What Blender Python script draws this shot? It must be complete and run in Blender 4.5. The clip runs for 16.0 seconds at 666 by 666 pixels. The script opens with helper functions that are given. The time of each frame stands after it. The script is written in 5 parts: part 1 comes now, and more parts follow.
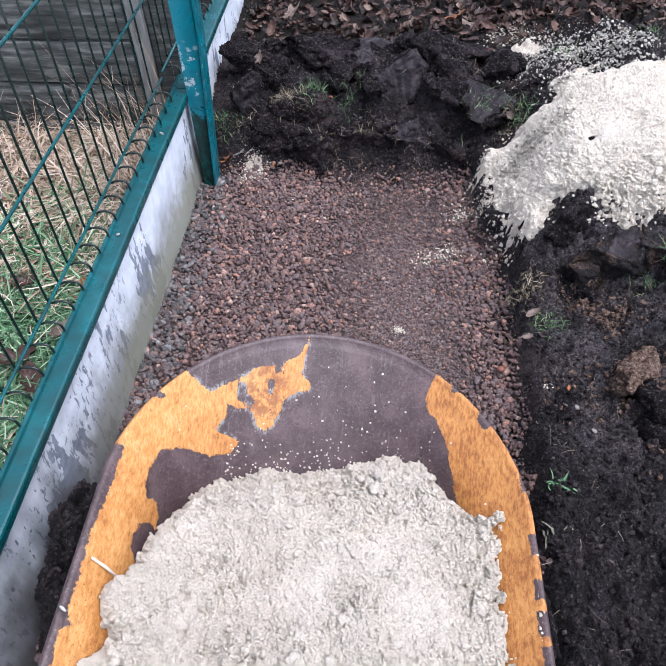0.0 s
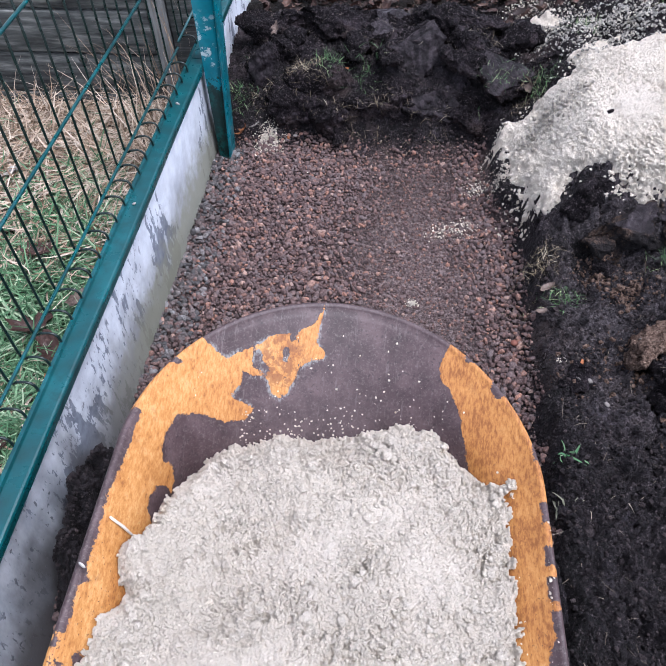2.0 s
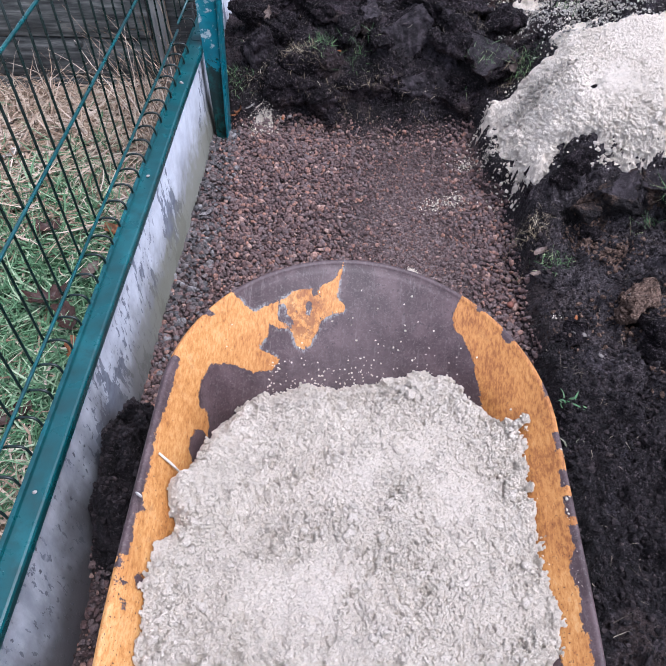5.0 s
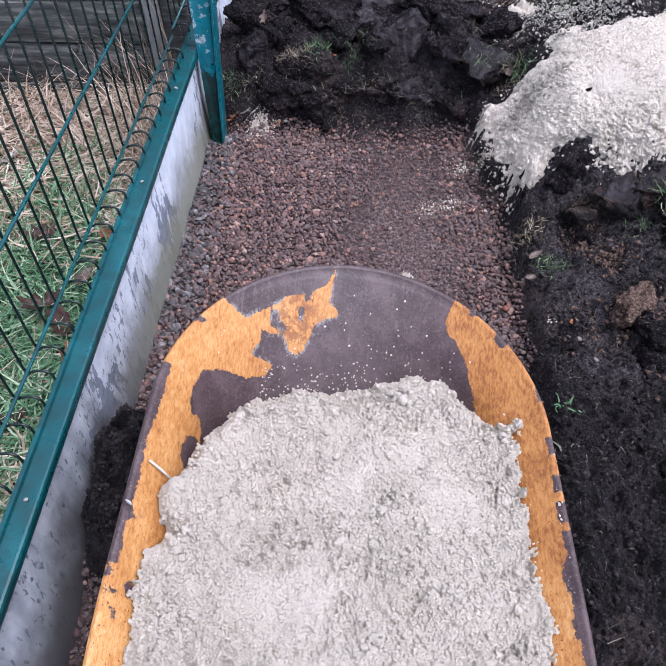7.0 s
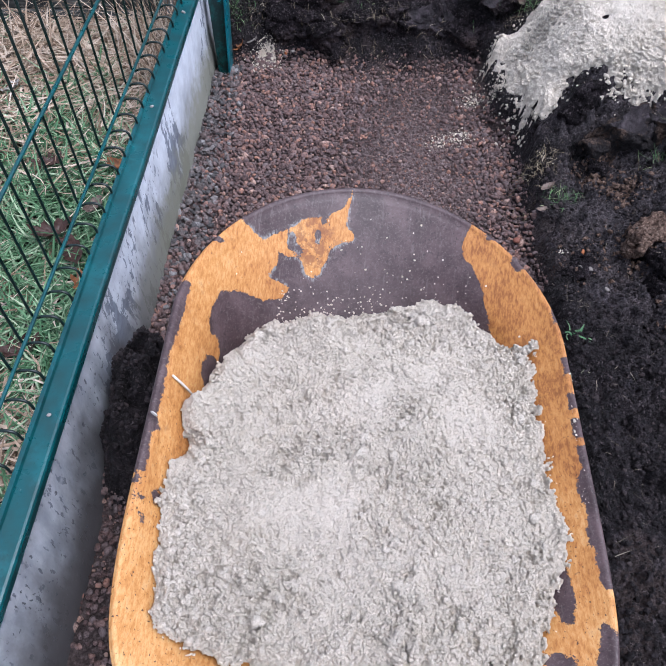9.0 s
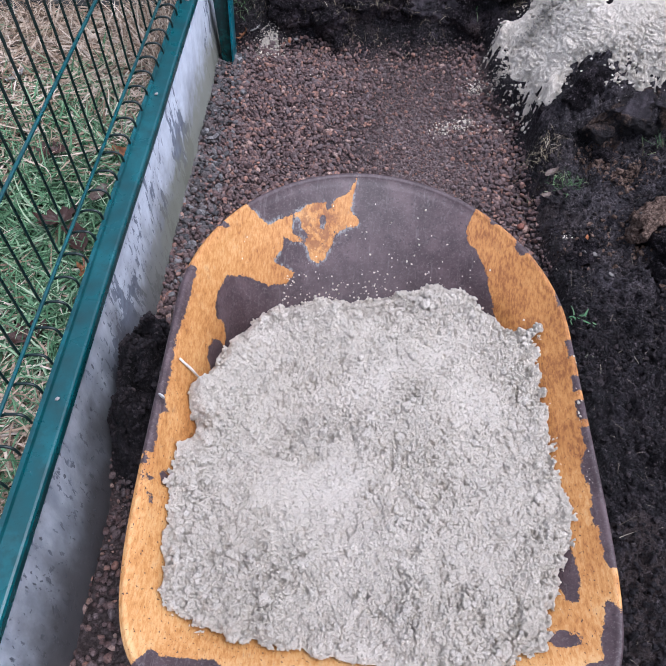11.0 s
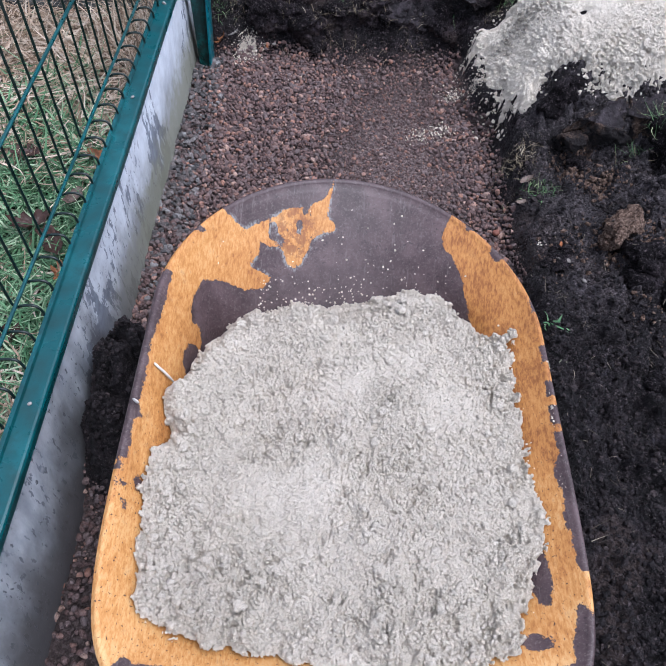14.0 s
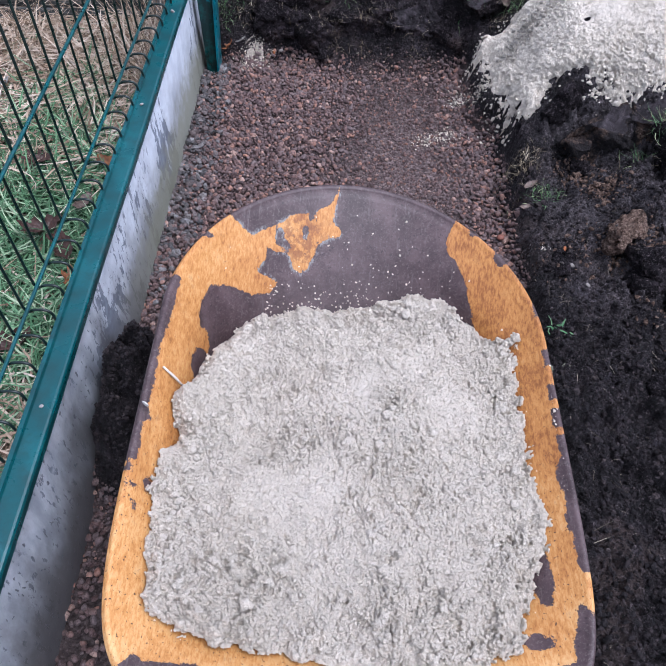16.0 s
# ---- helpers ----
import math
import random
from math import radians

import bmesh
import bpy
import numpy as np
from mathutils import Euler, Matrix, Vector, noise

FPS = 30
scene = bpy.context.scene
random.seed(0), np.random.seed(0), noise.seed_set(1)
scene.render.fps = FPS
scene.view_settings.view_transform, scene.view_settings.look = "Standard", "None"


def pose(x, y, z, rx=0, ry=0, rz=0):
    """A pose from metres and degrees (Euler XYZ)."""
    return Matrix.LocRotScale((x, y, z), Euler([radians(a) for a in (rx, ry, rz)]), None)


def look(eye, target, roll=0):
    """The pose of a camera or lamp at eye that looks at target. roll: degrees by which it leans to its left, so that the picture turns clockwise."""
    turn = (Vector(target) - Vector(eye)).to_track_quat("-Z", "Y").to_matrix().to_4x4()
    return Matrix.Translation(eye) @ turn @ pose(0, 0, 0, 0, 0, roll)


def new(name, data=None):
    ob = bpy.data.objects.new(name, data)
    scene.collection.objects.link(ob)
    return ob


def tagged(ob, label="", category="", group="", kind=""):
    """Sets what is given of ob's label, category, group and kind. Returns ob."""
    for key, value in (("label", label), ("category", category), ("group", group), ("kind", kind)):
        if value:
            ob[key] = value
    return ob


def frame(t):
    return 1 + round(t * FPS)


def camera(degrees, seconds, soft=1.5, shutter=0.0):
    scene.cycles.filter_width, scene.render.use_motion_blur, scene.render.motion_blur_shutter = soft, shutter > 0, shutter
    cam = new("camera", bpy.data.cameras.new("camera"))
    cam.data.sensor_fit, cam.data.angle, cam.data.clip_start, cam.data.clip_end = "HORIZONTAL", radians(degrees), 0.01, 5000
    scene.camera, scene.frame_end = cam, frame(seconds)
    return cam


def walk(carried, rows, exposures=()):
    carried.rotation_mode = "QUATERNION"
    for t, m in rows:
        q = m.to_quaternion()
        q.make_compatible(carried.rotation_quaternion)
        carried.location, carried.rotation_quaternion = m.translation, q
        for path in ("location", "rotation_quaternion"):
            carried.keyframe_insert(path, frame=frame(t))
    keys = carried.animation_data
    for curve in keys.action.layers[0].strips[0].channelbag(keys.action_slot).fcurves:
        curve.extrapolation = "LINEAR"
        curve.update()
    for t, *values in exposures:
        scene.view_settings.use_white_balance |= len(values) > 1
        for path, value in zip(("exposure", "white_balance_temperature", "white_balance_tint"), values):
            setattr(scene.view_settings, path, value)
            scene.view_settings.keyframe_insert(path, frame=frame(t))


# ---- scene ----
cam = camera(50.0, 16.0, soft=0.6)
PATH = [
    (0, (0.04, -0.171, 1.179), (-0.123, 1.143, -0.319), -2.8),
    (0.5, (0.042, -0.18, 1.18), (-0.143, 1.113, -0.334), -3.4),
    (1, (0.047, -0.193, 1.174), (-0.195, 1.079, -0.35), -4.1),
    (1.5, (0.058, -0.177, 1.172), (-0.158, 1.084, -0.365), -4.5),
    (2, (0.035, -0.188, 1.173), (-0.155, 1.08, -0.361), -3.2),
    (2.5, (-0.007, -0.216, 1.177), (-0.147, 1.07, -0.347), -0.4),
    (3, (-0.03, -0.251, 1.177), (-0.159, 1.017, -0.364), -0.6),
    (3.5, (-0.031, -0.277, 1.179), (-0.146, 1.008, -0.349), -1.2),
    (4, (-0.039, -0.286, 1.181), (-0.148, 0.994, -0.352), -1.2),
    (4.2, (-0.041, -0.294, 1.184), (-0.147, 0.984, -0.351), -1.3),
    (6.3, (-0.037, -0.302, 1.181), (-0.124, 0.974, -0.357), -1.1),
    (6.5, (-0.026, -0.31, 1.197), (-0.123, 0.976, -0.331), -1.8),
    (7, (-0.026, -0.292, 1.183), (-0.13, 0.99, -0.349), -1.7),
    (7.5, (-0.028, -0.288, 1.178), (-0.129, 0.987, -0.359), -1.5),
    (8, (-0.034, -0.292, 1.179), (-0.133, 0.969, -0.371), -1.2),
    (8.5, (-0.049, -0.306, 1.165), (-0.115, 0.931, -0.405), -0.1),
    (9, (-0.061, -0.335, 1.159), (-0.142, 0.843, -0.455), -0.8),
    (9.2, (-0.059, -0.347, 1.167), (-0.164, 0.838, -0.441), -1.8),
    (11.3, (-0.065, -0.35, 1.156), (-0.15, 0.81, -0.471), -1.2),
    (11.5, (-0.067, -0.349, 1.157), (-0.155, 0.815, -0.468), -0.8),
    (12, (-0.064, -0.347, 1.158), (-0.156, 0.81, -0.471), -1.2),
    (12.5, (-0.065, -0.348, 1.158), (-0.114, 0.808, -0.473), 0.5),
    (13, (-0.059, -0.348, 1.158), (-0.103, 0.812, -0.47), 0.6),
    (13.5, (-0.059, -0.347, 1.157), (-0.1, 0.811, -0.474), 0.5),
    (14, (-0.06, -0.35, 1.158), (-0.089, 0.825, -0.461), 1.2),
    (14.5, (-0.055, -0.356, 1.164), (-0.077, 0.815, -0.457), 1.0),
    (15, (-0.054, -0.362, 1.167), (-0.09, 0.798, -0.461), 0.6),
    (15.5, (-0.048, -0.361, 1.17), (-0.092, 0.801, -0.456), 0.1),
    (16, (-0.058, -0.358, 1.174), (-0.106, 0.821, -0.441), 0.5),
]
EXPOSURES = [(0.0, 1.66, 5950, 15), (1.5, 1.56, 5920, 16), (3.5, 1.44, 5850, 18), (7.0, 1.43, 5830, 20), (8.0, 1.40, 5840, 19), (9.2, 1.30, 5810, 16), (11.5, 1.24, 5730, 17), (13.0, 1.24, 5760, 14), (14.5, 1.28, 5790, 15), (16.0, 1.29, 5690, 17)]
walk(cam, [(t, look(eye, target, roll)) for t, eye, target, roll in PATH], EXPOSURES)

# ---------------------------------------------------------------- light
world = bpy.data.worlds.new("sky")
scene.world = world
world.use_nodes = True
wn = world.node_tree.nodes
sky = wn.new("ShaderNodeTexSky")
sky.sky_type, sky.sun_disc = "NISHITA", False
sky.sun_elevation, sky.sun_rotation = radians(68), radians(109)
sky.air_density, sky.dust_density, sky.ozone_density = 1.0, 2.0, 1.0
desat = wn.new("ShaderNodeHueSaturation")
desat.inputs["Saturation"].default_value = 0.38
world.node_tree.links.new(sky.outputs[0], desat.inputs["Color"])
world.node_tree.links.new(desat.outputs[0], wn["Background"].inputs["Color"])
wn["Background"].inputs["Strength"].default_value = 0.13

sun_data = bpy.data.lights.new("sun", "SUN")
sun_data.energy, sun_data.angle, sun_data.color = 1.4, radians(40), (1.0, 0.99, 0.98)
sun = new("sun", sun_data)
sun.matrix_world = look((1.25, -0.45, 3.4), (0, 0, 0))

# ---------------------------------------------------------------- noise in arrays
def hash01(ix, iy, seed):
    n = (ix.astype(np.int64) * 374761393 + iy.astype(np.int64) * 668265263 + seed * 974711) & 0x7FFFFFFF
    n = ((n ^ (n >> 13)) * 1274126177) & 0x7FFFFFFF
    return ((n ^ (n >> 16)) & 0xFFFFF) / 1048575.0


def vnoise(x, y, seed=0):
    """Smooth noise, -1 to 1, with cells one unit wide."""
    ix, iy = np.floor(x), np.floor(y)
    fx, fy = x - ix, y - iy
    fx, fy = fx * fx * fx * (fx * (fx * 6 - 15) + 10), fy * fy * fy * (fy * (fy * 6 - 15) + 10)
    a, b = hash01(ix, iy, seed), hash01(ix + 1, iy, seed)
    c, d = hash01(ix, iy + 1, seed), hash01(ix + 1, iy + 1, seed)
    return 2 * ((a * (1 - fx) + b * fx) * (1 - fy) + (c * (1 - fx) + d * fx) * fy) - 1


def fbm(x, y, seed=0, octaves=4, gain=0.5):
    out, amp = 0, 1.0
    for k in range(octaves):
        c, s = math.cos(0.6 + k), math.sin(0.6 + k)
        out = out + amp * vnoise((c * x - s * y) * 2**k + 7.3 * k, (s * x + c * y) * 2**k + 3.1 * k, seed + k)
        amp *= gain
    return out


def cells(x, y, seed=0):
    """Distance to the nearest scattered point, to the second nearest, and that cell's own random number."""
    ix, iy = np.floor(x), np.floor(y)
    best, second, tone = np.full(np.shape(x), 9.0), np.full(np.shape(x), 9.0), np.zeros(np.shape(x))
    for dx in (-1, 0, 1):
        for dy in (-1, 0, 1):
            cx, cy = ix + dx, iy + dy
            px, py = cx + hash01(cx, cy, seed + 11), cy + hash01(cx, cy, seed + 23)
            d = np.hypot(x - px, y - py)
            near = d < best
            second = np.where(near, best, np.minimum(second, d))
            tone = np.where(near, hash01(cx, cy, seed + 37), tone)
            best = np.where(near, d, best)
    return best, second, tone


def lumps(x, y, size, seed):
    """Rounded lumps, 0 in the joints to about 1 on top."""
    d, _, tone = cells(x / size, y / size, seed)
    return np.sqrt(np.clip(1 - (d / 0.75) ** 2, 0, 1)) * (0.35 + 0.65 * tone)


def clumps(x, y, size, seed, share=1.0, crack=0.30, warp=0.45, tilt=0.35):
    """Broken angular clumps: flat-topped, tilted pieces with narrow cracks between them, of which only a share stands up."""
    wx = (x + warp * size * fbm(x / size * 0.7, y / size * 0.7, seed + 5, 3)) / size
    wy = (y + warp * size * fbm(x / size * 0.7 + 40, y / size * 0.7, seed + 6, 3)) / size
    d, e, tone = cells(wx, wy, seed)
    turn = 40 * tone
    lean = tilt * (np.cos(turn) * fbm(wx * 0.9, wy * 0.9, seed + 7, 1) + np.sin(turn) * fbm(wx * 0.9 + 9, wy * 0.9, seed + 8, 1))
    body = np.sqrt(1 - (1 - np.clip((e - d) / crack, 0, 1)) ** 2) * (0.55 + 0.45 * np.modf(tone * 17.3)[0] + lean - 0.25 * d)
    if share < 1:
        body = body * smooth(1 - share - 0.05, 1 - share + 0.05, tone)
    return body


def vnoise3(p, seed=0):
    """Smooth noise in space, -1 to 1, of points in rows."""
    i = np.floor(p)
    f = p - i
    f = f * f * (3 - 2 * f)
    out = 0
    for dz in (0, 1):
        deep = seed + 71 * (i[:, 2] + dz).astype(np.int64)
        wz = f[:, 2] if dz else 1 - f[:, 2]
        for dy in (0, 1):
            wy = f[:, 1] if dy else 1 - f[:, 1]
            for dx in (0, 1):
                wx = f[:, 0] if dx else 1 - f[:, 0]
                out = out + wx * wy * wz * hash01(i[:, 0] + dx, i[:, 1] + dy, deep)
    return 2 * out - 1


def fbm3(p, seed=0, octaves=3, gain=0.5):
    out, amp = 0, 1.0
    for k in range(octaves):
        out = out + amp * vnoise3(p * 2**k + 5.7 * k, seed + 13 * k)
        amp *= gain
    return out


def crumbs3(p, seed=0):
    """Rounded crumbs in space, 0 in the joints to about 1 on top."""
    i = np.floor(p)
    best, tone = np.full(len(p), 9.0), np.zeros(len(p))
    for dx in (-1, 0, 1):
        for dy in (-1, 0, 1):
            for dz in (-1, 0, 1):
                c = i + (dx, dy, dz)
                deep = seed + 71 * c[:, 2].astype(np.int64)
                q = c + np.stack([hash01(c[:, 0], c[:, 1], deep + k) for k in (11, 23, 37)], -1)
                d = np.linalg.norm(p - q, axis=1)
                near = d < best
                tone = np.where(near, hash01(c[:, 0], c[:, 1], deep + 53), tone)
                best = np.where(near, d, best)
    return np.sqrt(np.clip(1 - (best / 0.85) ** 2, 0, 1)) * (0.3 + 0.7 * tone)


def smooth(a, b, v):
    t = np.clip((v - a) / (b - a), 0, 1)
    return t * t * (3 - 2 * t)


def mound(x, y, cx, cy, rx, ry, h, turn=0.0, power=2.0):
    c, s = math.cos(radians(turn)), math.sin(radians(turn))
    u, v = (c * (x - cx) + s * (y - cy)) / rx, (-s * (x - cx) + c * (y - cy)) / ry
    return h * np.exp(-((u * u + v * v) ** (power / 2)))


# ---------------------------------------------------------------- meshes
def mesh_of(name, verts, faces, flat=False):
    me = bpy.data.meshes.new(name)
    verts, faces = np.asarray(verts, dtype=np.float32), np.asarray(faces, dtype=np.int32)
    n = faces.shape[1]
    me.vertices.add(len(verts))
    me.vertices.foreach_set("co", verts.ravel())
    me.loops.add(faces.size)
    me.loops.foreach_set("vertex_index", faces.ravel())
    me.polygons.add(len(faces))
    me.polygons.foreach_set("loop_start", np.arange(0, faces.size, n, dtype=np.int32))
    me.polygons.foreach_set("use_smooth", np.full(len(faces), not flat))
    me.update()
    me.validate()
    return me


def mesh_bm(name, bm, flat=False):
    me = bpy.data.meshes.new(name)
    bmesh.ops.recalc_face_normals(bm, faces=bm.faces)
    for f in bm.faces:
        f.smooth = not flat
    bm.to_mesh(me)
    bm.free()
    return me


def part(name, data, material, parent=None, label="", m=None):
    """Links a mesh as one object, under a thing or a part if one is given."""
    if isinstance(data, bmesh.types.BMesh):
        data = mesh_bm(name, data)
    ob = new(name, data)
    if material and not data.materials:
        data.materials.append(material)
    if parent:
        ob.parent = parent
        if m is None:
            ob.matrix_parent_inverse = pose_of(parent).inverted()
    if m is not None:
        ob.matrix_basis = m
    return tagged(ob, label)


def pose_of(ob):
    m = ob.matrix_basis.copy()
    while ob.parent:
        m = ob.parent.matrix_basis @ ob.matrix_parent_inverse @ m
        ob = ob.parent
    return m


def thing(name, label, category, at=(0, 0, 0), group="", kind=""):
    ob = new(name)
    ob.empty_display_size = 0.05
    ob.location = at
    return tagged(ob, label, category, group, kind)


def sheet(xs, ys, height, keep=None):
    """Vertices and quads of a grid with heights height(x, y); keep(x, y) picks the quads by their centres."""
    gx, gy = np.meshgrid(xs, ys)
    verts = np.stack([gx, gy, height(gx, gy)], -1).reshape(-1, 3)
    nx, ny = len(xs), len(ys)
    a = (np.arange(ny - 1)[:, None] * nx + np.arange(nx - 1)[None]).ravel()
    faces = np.stack([a, a + 1, a + nx + 1, a + nx], -1)
    if keep is not None:
        mid = verts[faces].mean(1)
        faces = faces[keep(mid[:, 0], mid[:, 1], mid[:, 2])]
        used = np.unique(faces)
        back = np.full(len(verts), -1)
        back[used] = np.arange(len(used))
        verts, faces = verts[used], back[faces]
    return verts, faces


def tube(points, radius, sides=8, closed=False, caps=True):
    """A bmesh tube along points; radius is one number or one a point."""
    bm = bmesh.new()
    pts = [Vector(p) for p in points]
    n = len(pts)
    rads = [radius] * n if isinstance(radius, (int, float)) else list(radius)
    rings = []
    side = None
    for i, p in enumerate(pts):
        a = pts[(i - 1) % n] if closed or i else p
        b = pts[(i + 1) % n] if closed or i < n - 1 else p
        ahead = (b - a).normalized()
        if side is None:
            side = ahead.orthogonal().normalized()
        side = (side - ahead * side.dot(ahead)).normalized()
        up = ahead.cross(side)
        rings.append([bm.verts.new(p + rads[i] * (math.cos(2 * math.pi * k / sides) * side + math.sin(2 * math.pi * k / sides) * up)) for k in range(sides)])
    for i in range(n if closed else n - 1):
        r, s = rings[i], rings[(i + 1) % n]
        shift = 0
        if closed and i == n - 1:
            shift = min(range(sides), key=lambda q: (s[q].co - r[0].co).length)
        for k in range(sides):
            bm.faces.new((r[k], r[(k + 1) % sides], s[(k + 1 + shift) % sides], s[(k + shift) % sides]))
    if caps and not closed:
        bm.faces.new(rings[0][::-1])
        bm.faces.new(rings[-1])
    return bm


def box(x0, x1, y0, y1, z0, z1, bevel=0.0, cuts=0):
    bm = bmesh.new()
    bmesh.ops.create_cube(bm, size=1)
    for v in bm.verts:
        v.co = Vector(((x0 + x1) / 2 + v.co.x * (x1 - x0), (y0 + y1) / 2 + v.co.y * (y1 - y0), (z0 + z1) / 2 + v.co.z * (z1 - z0)))
    if bevel:
        bmesh.ops.bevel(bm, geom=list(bm.edges), offset=bevel, segments=2, affect="EDGES", profile=0.5)
    if cuts:
        bmesh.ops.subdivide_edges(bm, edges=list(bm.edges), cuts=cuts, use_grid_fill=True)
    return bm


# ---------------------------------------------------------------- materials
class Mat:
    """Shorthand for building a node material."""

    def __init__(self, name):
        self.m = bpy.data.materials.new(name)
        self.m.use_nodes = True
        self.t = self.m.node_tree
        self.out = self.t.nodes["Principled BSDF"]
        self.xyz = self.t.nodes.new("ShaderNodeTexCoord").outputs["Object"]

    def node(self, kind, **values):
        n = self.t.nodes.new(kind)
        for k, v in values.items():
            self.put(n.inputs[k], v)
        return n

    def put(self, socket, v):
        if isinstance(v, bpy.types.NodeSocket):
            self.t.links.new(v, socket)
        elif isinstance(v, tuple) and len(v) == 3 and socket.type == "RGBA":
            socket.default_value = (*v, 1)
        else:
            socket.default_value = v

    def noise(self, scale, detail=4.0, rough=0.55, at=None, distort=0.0):
        n = self.node("ShaderNodeTexNoise", Vector=at or self.xyz, Scale=scale, Detail=detail, Roughness=rough, Distortion=distort)
        return n.outputs["Fac"]

    def noise3(self, scale, detail=3.0, at=None):
        n = self.node("ShaderNodeTexNoise", Vector=at or self.xyz, Scale=scale, Detail=detail)
        return n.outputs["Color"]

    def voronoi(self, scale, at=None, feature="F1"):
        n = self.node("ShaderNodeTexVoronoi", Vector=at or self.xyz, Scale=scale)
        n.feature = feature
        return n.outputs

    def math(self, op, a, b=0.0, c=0.0, clamp=False):
        n = self.t.nodes.new("ShaderNodeMath")
        n.operation, n.use_clamp = op, clamp
        for s, v in zip(n.inputs, (a, b, c)):
            self.put(s, v)
        return n.outputs[0]

    def vec(self, op, a, b=(0, 0, 0)):
        n = self.t.nodes.new("ShaderNodeVectorMath")
        n.operation = op
        self.put(n.inputs[0], a)
        self.put(n.inputs[1], b)
        return n.outputs["Value"] if op in ("LENGTH", "DISTANCE", "DOT_PRODUCT") else n.outputs[0]

    def scaled(self, v, s):
        return self.vec("MULTIPLY", v, s)

    def step(self, v, a, b, lo=0.0, hi=1.0):
        n = self.node("ShaderNodeMapRange", Value=v)
        n.interpolation_type = "SMOOTHSTEP"
        for k, w in zip(("From Min", "From Max", "To Min", "To Max"), (a, b, lo, hi)):
            self.put(n.inputs[k], w)
        return n.outputs[0]

    def mix(self, f, a, b):
        n = self.t.nodes.new("ShaderNodeMix")
        n.data_type = "RGBA"
        self.put(n.inputs[0], f)
        self.put(n.inputs[6], a)
        self.put(n.inputs[7], b)
        return n.outputs[2]

    def ramp(self, v, *stops):
        n = self.node("ShaderNodeValToRGB", Fac=v)
        e = n.color_ramp.elements
        while len(e) < len(stops):
            e.new(0.5)
        for s, (p, c) in zip(e, stops):
            s.position, s.color = p, (*c, 1)
        return n.outputs[0]

    def random(self):
        return self.t.nodes.new("ShaderNodeObjectInfo").outputs["Random"]

    def island(self):
        return self.t.nodes.new("ShaderNodeNewGeometry").outputs["Random Per Island"]

    def split(self):
        n = self.node("ShaderNodeSeparateXYZ", Vector=self.xyz)
        return n.outputs

    def bump(self, height, strength=0.5, distance=0.002):
        n = self.node("ShaderNodeBump", Height=height, Strength=strength, Distance=distance)
        self.put(self.out.inputs["Normal"], n.outputs[0])

    def done(self, color, rough=0.8, metal=0.0, spec=0.4):
        self.put(self.out.inputs["Base Color"], color)
        self.put(self.out.inputs["Roughness"], rough)
        self.put(self.out.inputs["Metallic"], metal)
        self.put(self.out.inputs["Specular IOR Level"], spec)
        return self.m


def soil_colour(k, fine):
    coarse = k.noise(9, 6, 0.65)
    c = k.ramp(coarse, (0.34, (0.00454, 0.0035, 0.00419)), (0.52, (0.0137, 0.0106, 0.0129)), (0.70, (0.0524, 0.0405, 0.0452)))
    c = k.mix(k.math("MULTIPLY", k.step(k.noise(4.5, 5, 0.6), 0.56, 0.68), 0.6), c, (0.0595, 0.0399, 0.034))
    c = k.mix(k.math("MULTIPLY", k.step(k.noise(13, 4, 0.6), 0.57, 0.68), 0.5), c, (0.0619, 0.0526, 0.0655))
    c = k.mix(k.math("MULTIPLY", k.step(fine, 0.52, 0.68), 0.9), c, (0.132, 0.107, 0.112))
    c = k.mix(k.math("MULTIPLY", k.step(k.noise(95, 6, 0.75), 0.48, 0.40), 0.92), c, (0.0019, 0.00145, 0.00157))
    return k.mix(k.step(k.noise(420, 3, 0.6), 0.67, 0.73), c, (0.234, 0.198, 0.188))


def soil_bump(k, fine):
    crumbs = k.voronoi(260)["Distance"]
    k.bump(k.math("ADD", fine, k.math("ADD", k.math("MULTIPLY", crumbs, 0.7), k.math("MULTIPLY", k.noise(700, 3, 0.6), 0.6))), 1.0, 0.009)


def soil_material():
    k = Mat("black_soil")
    fine = k.noise(150, 7, 0.72)
    c = soil_colour(k, fine)
    soil_bump(k, fine)
    glossy = k.step(k.noise(14, 3), 0.42, 0.62)
    return k.done(c, k.math("SUBTRACT", 0.86, k.math("MULTIPLY", glossy, 0.34)), 0, 0.12)


def cut_soil_material():
    """Soil faces that the spade has cut smooth and slick."""
    k = Mat("spade_cut_soil")
    n = k.noise(45, 6, 0.65, at=k.scaled(k.xyz, (1, 0.5, 1)))
    c = k.ramp(n, (0.36, (0.0055, 0.0041, 0.0050)), (0.5, (0.0175, 0.0135, 0.0160)), (0.64, (0.045, 0.0370, 0.0415)))
    c = k.mix(k.math("MULTIPLY", k.step(k.noise(28, 6, 0.7), 0.52, 0.62), 0.75), c, (0.0085, 0.0068, 0.0075))
    k.bump(k.math("ADD", n, k.math("MULTIPLY", k.noise(300, 5, 0.7), 0.7)), 1.0, 0.0045)
    return k.done(c, k.step(k.noise(25, 3), 0.4, 0.6, 0.36, 0.66), 0, 0.2)


